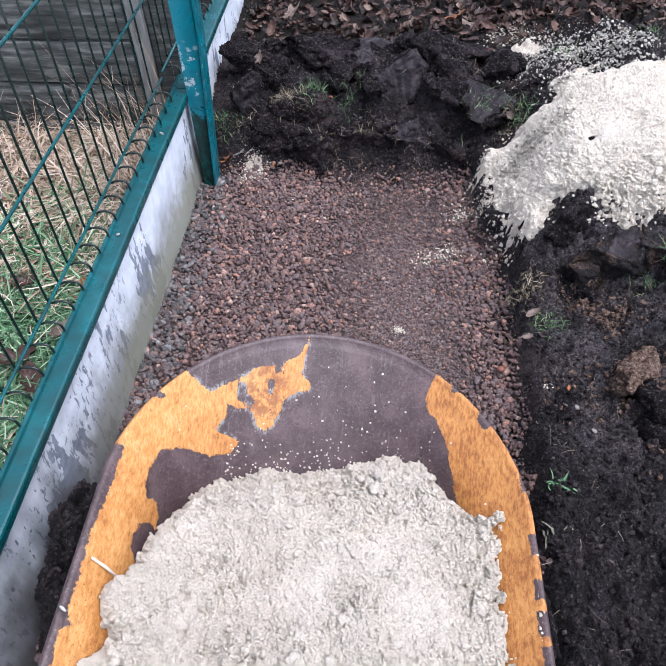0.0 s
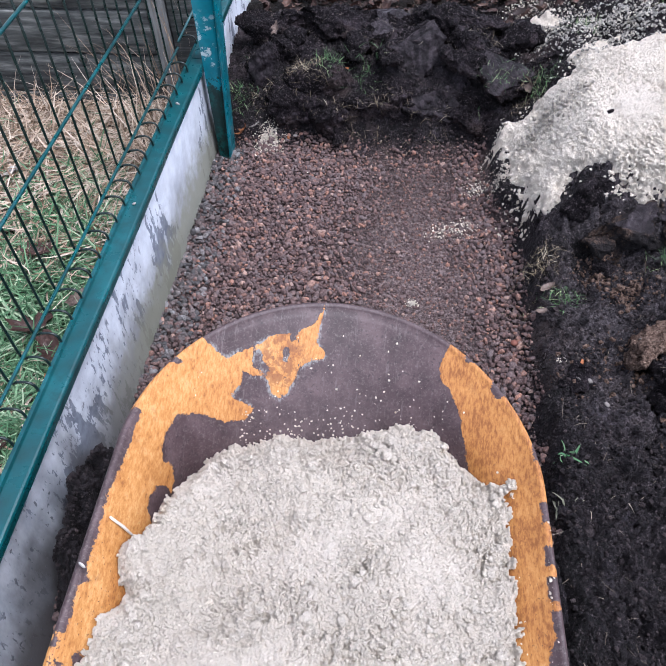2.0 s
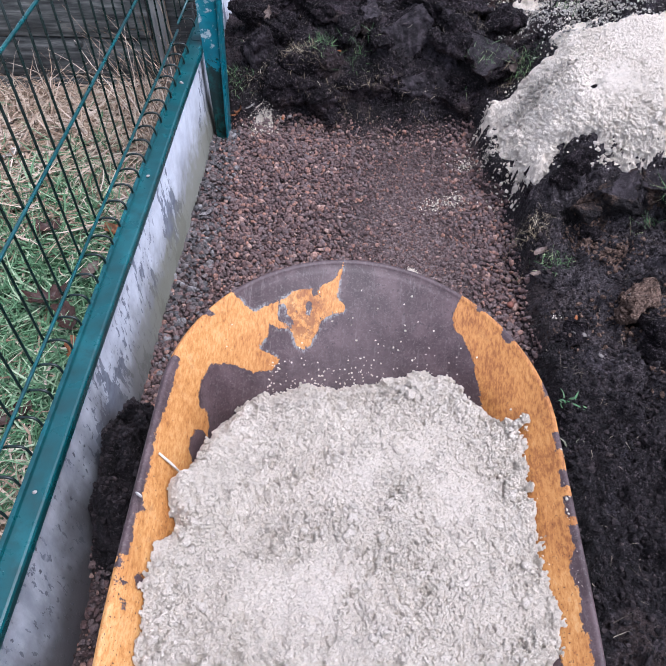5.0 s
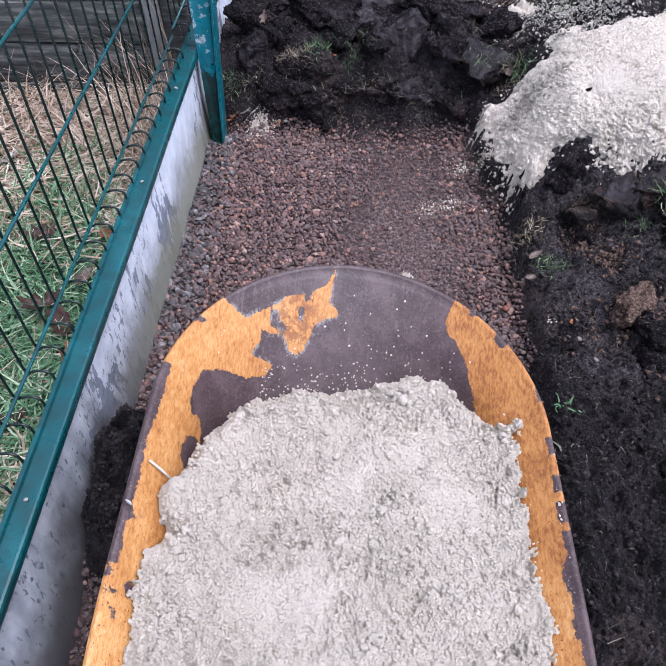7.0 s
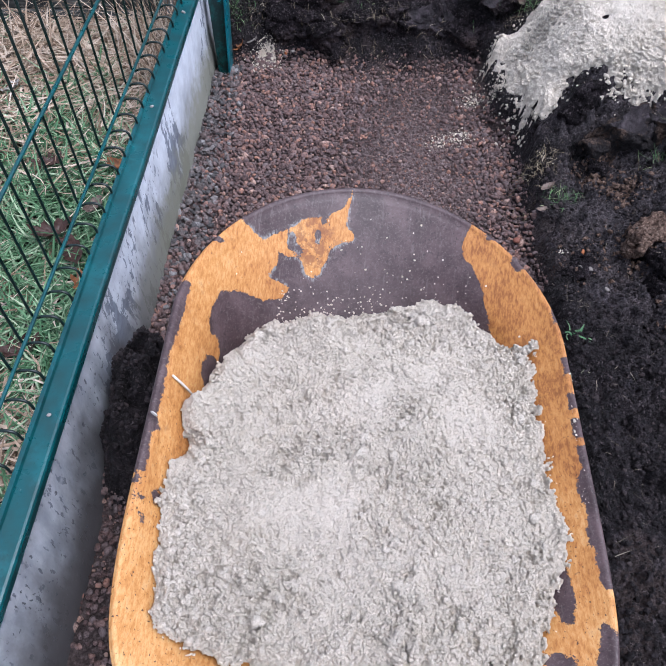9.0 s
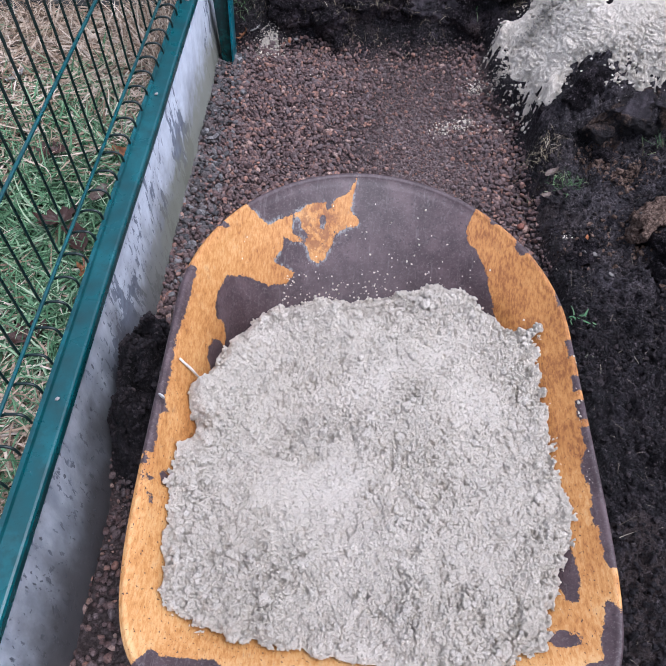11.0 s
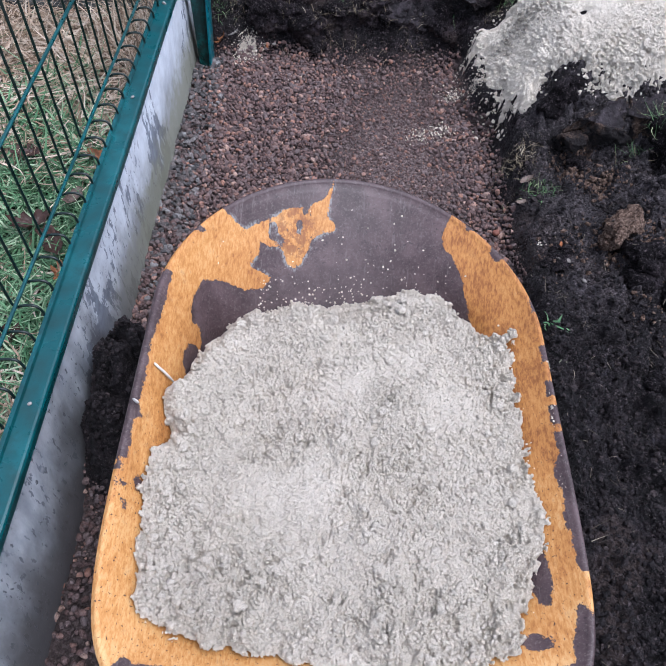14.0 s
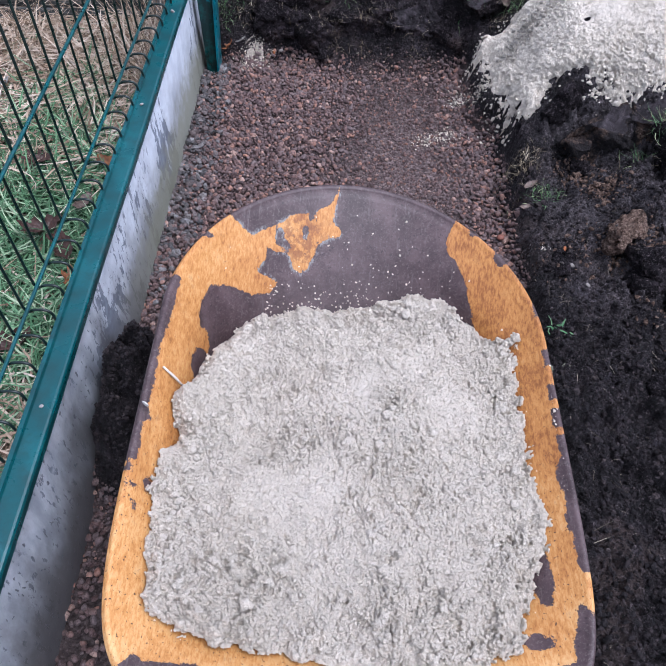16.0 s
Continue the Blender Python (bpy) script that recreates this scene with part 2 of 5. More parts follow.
def brown_soil_material(name="brown_loam", tone=1.0):
    k = Mat(name)
    fine = k.noise(170, 7, 0.72)
    stops = ((0.36, (0.040, 0.022, 0.015)), (0.5, (0.150, 0.095, 0.070)), (0.66, (0.33, 0.235, 0.185)))
    c = k.ramp(fine, *((at, tuple(tone * v for v in rgb)) for at, rgb in stops))
    if tone < 1:
        c = k.mix(k.step(k.noise(18, 6, 0.7), 0.38, 0.52), c, (0.016, 0.013, 0.0138))
    soil_bump(k, fine)
    return k.done(c, 0.9, 0, 0.25)


def dust_floor_material():
    """The ground: black soil, gravel fines on the trench floor, brown mould under the litter and the grass."""
    k = Mat("ground")
    fine = k.noise(150, 7, 0.72)
    soil = soil_colour(k, fine)
    x, y, z = k.split()
    wob = k.math("MULTIPLY", k.math("SUBTRACT", k.noise(14, 4), 0.5), 0.16)
    fines = k.ramp(k.noise(120, 6, 0.7), (0.34, (0.045, 0.031, 0.030)), (0.5, (0.165, 0.122, 0.117)), (0.66, (0.36, 0.285, 0.27)))
    trench = k.math("MULTIPLY", k.step(k.math("ADD", x, wob), 0.285, 0.235), k.step(k.math("ADD", y, wob), 1.46, 1.40))
    trench = k.math("MULTIPLY", trench, k.step(k.math("ADD", z, k.math("MULTIPLY", wob, 0.3)), 0.03, 0.012))
    mould = k.ramp(k.noise(60, 5), (0.3, (0.003, 0.0021, 0.0015)), (0.7, (0.0135, 0.009, 0.006)))
    # dry loam crust over the bank
    crust = k.math("MULTIPLY", k.step(k.noise(9, 6, 0.7), 0.36, 0.54), k.math("MULTIPLY", k.step(x, 0.30, 0.42), k.math("MULTIPLY", k.step(y, 0.35, 0.7), k.math("MULTIPLY", k.step(y, 1.3, 1.1), k.step(k.math("ADD", x, wob), 1.3, 0.9)))))
    loam = k.ramp(k.noise(150, 7, 0.78), (0.36, (0.022, 0.0185, 0.021)), (0.5, (0.110, 0.095, 0.102)), (0.64, (0.32, 0.285, 0.29)))
    soil = k.mix(k.math("MULTIPLY", crust, 0.42), soil, loam)
    # dust and fines pressed flat where feet and barrow go
    press = k.step(k.vec("LENGTH", k.scaled(k.vec("SUBTRACT", k.xyz, (0.06, 0.95, 0.0)), (6.5, 2.6, 0.0))), 1.25, 0.35)
    # elsewhere the fines are coloured darker to deepen the shade between stones
    fines = k.mix(press, k.mix(0.62, fines, (0.022, 0.016, 0.0155)), fines)
    c = k.mix(trench, soil, fines)
    c = k.mix(k.math("MAXIMUM", k.step(x, -0.5, -0.53), k.step(k.math("ADD", y, wob), 1.78, 1.92)), c, mould)
    turf = k.ramp(k.noise(40, 6, 0.7), (0.35, (0.03, 0.045, 0.018)), (0.65, (0.16, 0.14, 0.085)))
    c = k.mix(k.step(k.math("ADD", x, wob), -1.2, -1.4), c, turf)
    soil_bump(k, fine)
    # trodden places shine
    trod = k.node("ShaderNodeAttribute")
    trod.attribute_name = "trodden"
    glossy = k.step(k.noise(14, 3), 0.42, 0.62)
    gloss = k.math("ADD", k.math("MULTIPLY", glossy, 0.34), k.math("MULTIPLY", trod.outputs["Fac"], 0.3), clamp=True)
    return k.done(c, k.math("SUBTRACT", 0.86, gloss), 0, 0.24)


def sand_material(name="pale_damp_sand", tone=1.0):
    k = Mat(name)
    a, b, g = k.noise(7, 4), k.noise(70, 5, 0.65), k.noise(480, 5, 0.8)
    shade = lambda *rgb: tuple(tone * v for v in rgb)
    c = k.ramp(a, (0.35, shade(0.744, 0.668, 0.561)), (0.5, shade(0.777, 0.698, 0.592)), (0.65, shade(0.8, 0.718, 0.613)))
    c = k.mix(k.math("MULTIPLY", k.step(b, 0.5, 0.7), 0.5), c, shade(0.614, 0.558, 0.472))
    c = k.mix(k.math("MULTIPLY", k.step(g, 0.53, 0.64), 0.8), c, shade(0.828, 0.763, 0.669))
    c = k.mix(k.math("MULTIPLY", k.step(g, 0.42, 0.32), 0.8), c, shade(0.409, 0.358, 0.289))
    k.bump(k.math("ADD", k.math("MULTIPLY", b, 0.5), k.math("ADD", g, k.math("MULTIPLY", k.noise(1300, 3, 0.6), 0.5))), 1.0, 0.006)
    return k.done(c, 0.95, 0, 0.10)


def stone_material(name, tones, dust=(0.0975, 0.075, 0.0675), dusty=0.6, spec=0.35):
    k = Mat(name)
    c = k.ramp(k.island(), *tones)
    n = k.noise(120, 4)
    c = k.mix(k.math("MULTIPLY", k.step(n, 0.45, 0.7), dusty), c, dust)
    c = k.mix(k.math("MULTIPLY", k.step(k.noise(420, 4, 0.7), 0.52, 0.72), 0.5), c, tuple(min(1.0, 2.1 * v) for v in dust))
    c = k.mix(k.math("MULTIPLY", k.step(k.noise(240, 4, 0.7), 0.48, 0.36), 0.65), c, tuple(0.2 * v for v in dust))
    k.bump(k.noise(300, 6, 0.75), 1.0, 0.0045)
    return k.done(c, k.step(k.noise(300, 3), 0.4, 0.6, 0.55, 0.85), 0, spec)


def green_material(name, base, chips=0.68):
    k = Mat(name)
    n = k.noise(26, 4)
    c = k.mix(k.step(n, 0.35, 0.75), base, tuple(v * 0.6 for v in base))
    c = k.mix(k.math("MULTIPLY", k.step(k.noise(9, 5, 0.7), 0.52, 0.62), 0.35), c, tuple(min(1.0, v * 1.9 + 0.004) for v in base))
    c = k.mix(k.math("MULTIPLY", k.step(k.noise(210, 5, 0.7), 0.58, 0.68), 0.45), c, tuple(v * 0.3 for v in base))
    chip = k.step(k.noise(45, 5, 0.7), chips, chips + 0.05)
    c = k.mix(k.math("MULTIPLY", chip, 0.8), c, (0.225, 0.27, 0.2775))
    k.bump(k.math("SUBTRACT", k.math("MULTIPLY", k.noise(260, 3), 0.4), chip), 0.3, 0.001)
    return k.done(c, k.step(n, 0.3, 0.7, 0.24, 0.42), 0, 0.5)


def post_material():
    """Teal paint with pale chips, gone to wet dark green below the rail."""
    k = Mat("post_paint")
    x, y, z = k.split()
    n = k.noise(26, 4)
    teal = k.mix(k.step(n, 0.35, 0.75), (0.0008, 0.125, 0.165), (0.0006, 0.085, 0.115))
    chip = k.math("MULTIPLY", k.step(k.noise(42, 5, 0.7), 0.55, 0.59), k.math("MULTIPLY", k.step(z, 0.24, 0.28), k.step(z, 0.42, 0.36)))
    teal = k.mix(k.math("MULTIPLY", chip, 0.85), teal, (0.30, 0.35, 0.36))
    dark = k.mix(k.step(k.noise(60, 5, 0.7), 0.45, 0.6), (0.0006, 0.012, 0.011), (0.0010, 0.035, 0.033))
    edge = k.math("ADD", z, k.math("MULTIPLY", k.math("SUBTRACT", k.noise(38, 5, 0.7), 0.5), 0.16))
    c = k.mix(k.step(edge, 0.222, 0.212), teal, dark)
    k.bump(k.math("SUBTRACT", k.math("MULTIPLY", k.noise(260, 3), 0.4), chip), 0.3, 0.001)
    return k.done(c, k.step(n, 0.3, 0.7, 0.25, 0.45), 0, 0.36)


def plaster_material():
    """White paint on the concrete plinth, flaked to blue-grey in streaks, worn, glossier and painted with shade near
    the barrow, mossy at its foot.
    """
    k = Mat("flaking_white_paint")
    x, y, z = k.split()
    n = k.noise(35, 5)
    white = k.ramp(n, (0.3, (0.49, 0.525, 0.585)), (0.7, (0.64, 0.68, 0.735)))
    run = k.scaled(k.xyz, (1, 1, 0.35))
    glossy = k.step(k.math("ADD", y, k.math("MULTIPLY", k.noise(8, 3), 0.3)), 0.75, 0.25)
    field = k.math("ADD", k.math("MULTIPLY", k.noise(9, 4, 0.6, at=run), 0.62), k.math("MULTIPLY", k.noise(60, 5, 0.65, at=run), 0.38))
    field = k.math("ADD", field, k.math("MULTIPLY", k.step(z, 0.05, 0.24), -0.035))
    field = k.math("ADD", field, k.math("MULTIPLY", glossy, k.step(y, 0.05, 0.45, -0.11, 0.035)))
    fleck = k.math("MULTIPLY", k.step(k.noise(95, 4, 0.6, at=k.scaled(k.xyz, (1, 1, 0.34))), 0.585, 0.60), k.math("MULTIPLY", k.step(k.noise(10, 3), 0.42, 0.52), k.step(y, 0.95, 0.7)))
    flake = k.math("MAXIMUM", k.step(field, 0.538, 0.543), fleck)
    grey = k.ramp(k.noise(60, 4), (0.3, (0.1275, 0.15, 0.195)), (0.7, (0.2475, 0.2775, 0.33)))
    c = k.mix(flake, white, grey)
    # the barrow's blue-grey shade on the near stretch, mixed into the colour
    barrow_shade = k.math("MULTIPLY", glossy, k.step(k.noise(16, 5, 0.65, at=run), 0.36, 0.66, 0.05, 0.6))
    c = k.mix(barrow_shade, c, (0.17, 0.205, 0.25))
    # grime rising from the foot, taken higher near the barrow as painted shade
    grime_shade = k.math("ADD", z, k.math("MULTIPLY", k.noise(13, 5, 0.6, at=k.scaled(k.xyz, (1, 1, 0.5))), -0.26))
    c = k.mix(k.math("MULTIPLY", k.step(grime_shade, k.step(y, 0.5, 0.2, 0.085, 0.15), -0.09), k.step(y, 1.2, 0.3, 0.45, 0.95)), c, (0.058, 0.054, 0.052))
    moss = k.math("MULTIPLY", k.step(k.math("ADD", z, k.math("MULTIPLY", k.noise(30, 5), -0.20)), 0.05, -0.06), k.step(y, 0.35, 0.8))
    c = k.mix(k.math("MULTIPLY", moss, 0.8), c, (0.1762, 0.1762, 0.1237))
    pits = k.step(k.noise(110, 3, 0.5, at=k.scaled(k.xyz, (1, 1, 0.5))), 0.655, 0.69)
    pits = k.math("MULTIPLY", pits, k.step(y, 0.75, 0.35))
    c = k.mix(k.math("MULTIPLY", pits, 0.85), c, (0.0675, 0.075, 0.09))
    c = k.mix(k.math("MULTIPLY", k.step(k.noise(300, 4, 0.7), 0.55, 0.7), 0.2), c, (0.1875, 0.195, 0.2025))
    k.bump(k.math("SUBTRACT", k.math("MULTIPLY", n, 0.4), k.math("ADD", flake, pits)), 0.5, 0.002)
    return k.done(c, k.step(glossy, 0.0, 1.0, 0.62, 0.42), 0, 0.4)


def paint_material():
    """Orange enamel where the tray's "paint" value is above nought, bare brown steel below."""
    k = Mat("worn_orange_paint")
    at = k.node("ShaderNodeAttribute")
    at.attribute_name = "paint"
    x, y, z = k.split()
    patch = k.vec("LENGTH", k.scaled(k.vec("SUBTRACT", k.xyz, (-0.088, 0.188, 0.0)), (1, 1, 0)))
    worn = k.step(patch, 0.052, 0.022)
    field = k.math("ADD", at.outputs["Fac"], k.math("MULTIPLY", k.math("SUBTRACT", k.noise(80, 5, 0.7), 0.5), 0.011))
    field = k.math("ADD", field, k.math("MULTIPLY", k.math("SUBTRACT", k.noise(330, 4, 0.65), 0.5), 0.007))
    # rubbed through in ragged spots near the middle of the front
    spots = k.noise(46, 6, 0.7, at=k.scaled(k.xyz, (1, 0.8, 0.8)))
    field = k.math("SUBTRACT", field, k.math("MULTIPLY", worn, k.step(spots, 0.57, 0.60, 0.0, 0.03)))
    on = k.step(field, -0.0004, 0.0004)
    rub = k.scaled(k.xyz, (1, 0.30, 0.30))
    grain = k.noise(300, 6, 0.75, at=rub)
    blotch = k.noise(14, 6, 0.65)
    tone = k.math("ADD", k.math("MULTIPLY", grain, 0.62), k.math("MULTIPLY", blotch, 0.38))
    # the right wall's shade is put into the paint tone
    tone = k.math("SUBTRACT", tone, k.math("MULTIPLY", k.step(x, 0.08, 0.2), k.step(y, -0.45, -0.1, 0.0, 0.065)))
    # the sunlit look of the rear is likewise a lighter tone
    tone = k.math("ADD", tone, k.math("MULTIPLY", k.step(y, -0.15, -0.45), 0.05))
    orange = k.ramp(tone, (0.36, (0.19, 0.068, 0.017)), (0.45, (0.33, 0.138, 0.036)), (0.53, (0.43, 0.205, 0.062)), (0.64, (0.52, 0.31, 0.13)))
    ticks = k.step(k.noise(300, 4, 0.65, at=rub), 0.61, 0.70)
    orange = k.mix(k.math("MULTIPLY", ticks, 0.38), orange, (0.15, 0.05, 0.016))
    # rust-brown stains, most of all where the paint wears thin
    thin = k.math("MULTIPLY", worn, k.step(k.noise(75, 5, 0.7), 0.44, 0.56))
    stain = k.math("MAXIMUM", k.math("MULTIPLY", k.step(k.noise(30, 6, 0.75), 0.56, 0.72), 0.5), k.math("MULTIPLY", thin, 0.75))
    orange = k.mix(stain, orange, (0.155, 0.056, 0.021))
    dirt = k.step(k.noise(150, 4, 0.65), 0.66, 0.70)
    orange = k.mix(k.math("MULTIPLY", dirt, 0.6), orange, (0.09, 0.04125, 0.0225))
    speck = k.math("MULTIPLY", k.step(k.noise(300, 2, 0.5), 0.665, 0.69), k.step(y, 0.0, -0.25))
    orange = k.mix(k.math("MULTIPLY", speck, 0.9), orange, (0.035, 0.018, 0.014))
    steel = k.ramp(k.noise(22, 6, 0.65), (0.3, (0.028, 0.0160, 0.0168)), (0.5, (0.052, 0.0322, 0.0340)), (0.7, (0.086, 0.0565, 0.0585)))
    scratch = k.step(k.noise(180, 4, 0.7, at=k.scaled(k.xyz, (1, 0.10, 0.10))), 0.56, 0.75)
    steel = k.mix(k.math("MULTIPLY", scratch, 0.5), steel, (0.15, 0.128, 0.124))
    steel = k.mix(k.math("MULTIPLY", k.step(k.noise(260, 6, 0.78), 0.50, 0.66), 0.6), steel, (0.13, 0.107, 0.104))
    steel = k.mix(k.math("MULTIPLY", k.step(k.noise(170, 5, 0.7), 0.43, 0.35), 0.7), steel, (0.015, 0.0105, 0.0105))
    # grey-blue undercoat left in places along the broken edge of the front patch
    front = k.math("MULTIPLY", k.step(x, 0.0, -0.03), k.step(y, 0.09, 0.12))
    edge = k.math("MULTIPLY", k.step(field, -0.0060, -0.001), k.math("MULTIPLY", front, k.step(k.noise(26, 3), 0.44, 0.52)))
    pale = k.math("MULTIPLY", edge, k.step(k.noise(190, 5, 0.75, at=rub), 0.45, 0.54))
    steel = k.mix(k.math("MULTIPLY", pale, 0.6), steel, (0.26, 0.27, 0.262))
    k.bump(k.math("ADD", k.math("MULTIPLY", grain, 0.3), on), 0.45, 0.0010)
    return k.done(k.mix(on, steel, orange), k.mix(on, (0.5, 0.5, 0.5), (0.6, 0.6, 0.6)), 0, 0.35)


def blade_material(name, *tones):
    k = Mat(name)
    c = k.ramp(k.island(), *tones)
    c = k.mix(k.math("MULTIPLY", k.step(k.noise(60, 3), 0.4, 0.7), 0.3), c, (0.075, 0.05625, 0.0375))
    return k.done(c, 0.65, 0, 0.3)


def leaf_material(name, *tones):
    k = Mat(name)
    c = k.ramp(k.island(), *tones)
    c = k.mix(k.math("MULTIPLY", k.step(k.noise(90, 5), 0.42, 0.7), 0.6), c, (0.0225, 0.01275, 0.009))
    k.bump(k.noise(160, 4), 0.6, 0.002)
    return k.done(c, k.step(k.noise(40, 3), 0.4, 0.6, 0.45, 0.8), 0, 0.4)


def board_material():
    k = Mat("weathered_board")
    run = k.scaled(k.xyz, (0.12, 1, 1))
    g = k.noise(70, 6, 0.65, at=run)
    c = k.ramp(g, (0.34, (0.018, 0.0195, 0.0195)), (0.52, (0.072, 0.076, 0.072)), (0.68, (0.185, 0.187, 0.175)))
    c = k.mix(k.math("MULTIPLY", k.step(k.noise(6, 4), 0.5, 0.7), 0.5), c, (0.012, 0.012, 0.0135))
    k.bump(g, 0.7, 0.003)
    return k.done(c, 0.8, 0, 0.3)


def grey_wood_material():
    k = Mat("pale_weathered_wood")
    g = k.noise(70, 6, 0.65, at=k.scaled(k.xyz, (1, 1, 0.12)))
    c = k.ramp(g, (0.3, (0.105, 0.105, 0.1013)), (0.7, (0.255, 0.255, 0.2475)))
    k.bump(g, 0.6, 0.002)
    return k.done(c, 0.8, 0, 0.3)


def plain_material(name, colour, rough=0.6, metal=0.0):
    k = Mat(name)
    n = k.noise(80, 4)
    c = k.mix(k.step(n, 0.35, 0.7), colour, tuple(v * 0.7 for v in colour))
    k.bump(n, 0.3, 0.001)
    return k.done(c, rough, metal, 0.4)


SOIL, GROUND, SAND = soil_material(), dust_floor_material(), sand_material()
DAMP_SAND = sand_material("grey_damp_sand", 0.6)
CUT_SOIL, LOAM = cut_soil_material(), brown_soil_material()
RED_GRAVEL = stone_material("red_brown_gravel", ((0.0, (0.0576, 0.0361, 0.0353)), (0.35, (0.132, 0.0768, 0.0684)), (0.65, (0.144, 0.112, 0.11)), (0.85, (0.219, 0.122, 0.098)), (0.95, (0.334, 0.168, 0.119)), (1.0, (0.415, 0.291, 0.24))), (0.155, 0.116, 0.114))
GREY_GRAVEL = stone_material("grey_gravel", ((0.0, (0.045, 0.0435, 0.045)), (0.4, (0.0975, 0.0945, 0.096)), (0.7, (0.1275, 0.0945, 0.09)), (1.0, (0.255, 0.252, 0.252))), (0.09, 0.078, 0.075))
PALE_GRAVEL = stone_material("pale_grey_gravel", ((0.0, (0.109, 0.104, 0.0993)), (0.5, (0.275, 0.263, 0.245)), (1.0, (0.681, 0.632, 0.544))), (0.522, 0.476, 0.401), 0.6)
CRUMB = stone_material("soil_crumb", ((0.0, (0.00674, 0.00534, 0.00568)), (0.45, (0.0134, 0.0107, 0.012)), (0.85, (0.0303, 0.0234, 0.0248)), (0.985, (0.0572, 0.0441, 0.044)), (1.0, (0.121, 0.1, 0.0996))), (0.0323, 0.0277, 0.0295), 0.5, 0.16)
RAIL_GREEN = green_material("rail_green", (0.0018, 0.058, 0.066), 0.72)
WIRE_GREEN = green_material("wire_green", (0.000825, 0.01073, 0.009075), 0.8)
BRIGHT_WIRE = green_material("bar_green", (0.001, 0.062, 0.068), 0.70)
POST_GREEN = green_material("post_green", (0.0008, 0.105, 0.135), 0.61)
PLASTER = plaster_material()
TRAY_PAINT = paint_material()
STRAW = blade_material("dry_straw", (0.0, (0.1228, 0.07825, 0.04838)), (0.3, (0.289, 0.2041, 0.1387)), (0.65, (0.4623, 0.3606, 0.2709)), (1.0, (0.6068, 0.5171, 0.4257)))
GRASS = blade_material("green_grass", (0.0, (0.02125, 0.07293, 0.02783)), (0.4, (0.05312, 0.1392, 0.06072)), (0.75, (0.1222, 0.2387, 0.1202)), (1.0, (0.34, 0.4243, 0.2783)))
TUFT_GREEN = blade_material("tuft_grass", (0.0, (0.024, 0.0705, 0.024)), (0.4, (0.0601, 0.134, 0.0524)), (0.75, (0.138, 0.231, 0.104)), (1.0, (0.385, 0.41, 0.24)))
LEAF = leaf_material("brown_leaf", (0.0, (0.008, 0.004, 0.003)), (0.4, (0.028, 0.0115, 0.0085)), (0.75, (0.058, 0.026, 0.019)), (0.93, (0.095, 0.052, 0.038)), (1.0, (0.20, 0.14, 0.11)))
BOARD, GREY_WOOD = board_material(), grey_wood_material()
STEEL, RUBBER, CHIP = plain_material("dull_steel", (0.075, 0.06, 0.06), 0.5, 0.3), plain_material("black_rubber", (0.015, 0.015, 0.015), 0.8), plain_material("pale_chip", (0.45, 0.435, 0.4125), 0.7)
TWIG = plain_material("pale_twig", (0.52, 0.49, 0.44), 0.7)
DARK_LOAM = brown_soil_material("dark_loam", 0.6)
RIVET = plain_material("dirty_rivet", (0.27, 0.25, 0.24), 0.7)

# ---------------------------------------------------------------- ground
def sd_poly(x, y, pts):
    """Distance to the outline of a polygon, positive inside."""
    best, inside = np.full(np.shape(x), 1e9), np.zeros(np.shape(x), bool)
    for (ax, ay), (bx, by) in zip(pts, pts[1:] + pts[:1]):
        ex, ey = bx - ax, by - ay
        t = np.clip(((x - ax) * ex + (y - ay) * ey) / (ex * ex + ey * ey + 1e-12), 0, 1)
        best = np.minimum(best, np.hypot(x - ax - t * ex, y - ay - t * ey))
        cross = ((ay > y) != (by > y)) & (x < ex * (y - ay) / (ey if ey else 1e-12) + ax)
        inside ^= cross
    return np.where(inside, best, -best)


def trench_edge(y):
    return 0.272 - 0.045 * smooth(1.0, 1.25, y) + 0.022 * fbm(y * 0 + 2.2, y * 5, 2, 3)


def trench_end(x):
    return 1.425 + 0.03 * fbm(x * 6, x * 0 + 1.7, 4, 3)


def base_height(x, y):
    """The ground's large shape."""
    far = smooth(1.55, 1.9, y)
    z = 0.066 + 0.055 * smooth(0.38, 0.62, x) * smooth(0.45, 0.85, y)
    z = z + 0.15 * smooth(0.27, 0.44, x) * smooth(0.95, 1.10, y)
    z = z * (1 - far) + (0.125 + 0.09 * smooth(0.1, 0.5, x)) * far
    heap = mound(x, y, -0.32, 1.62, 0.20, 0.15, 0.060, power=3) + mound(x, y, 0.00, 1.64, 0.24, 0.16, 0.075, power=3)
    heap = heap + mound(x, y, 0.24, 1.60, 0.16, 0.15, 0.075, power=3)
    return z, heap


def trodden(x, y):
    """1 where boots have pressed the dug soil flat and slick."""
    spots = ((0.306, 0.690, 0.045, 0.055), (0.475, 0.785, 0.060, 0.045), (0.405, 0.575, 0.07, 0.05), (0.44, 0.03, 0.06, 0.11), (0.60, 0.40, 0.08, 0.10), (0.34, 0.30, 0.035, 0.10))
    return np.clip(sum(mound(x, y, cx, cy, rx, ry, 1.0, 12, 3) for cx, cy, rx, ry in spots) * (0.75 + 0.6 * fbm(x * 18, y * 18, 17, 3)), 0, 1)


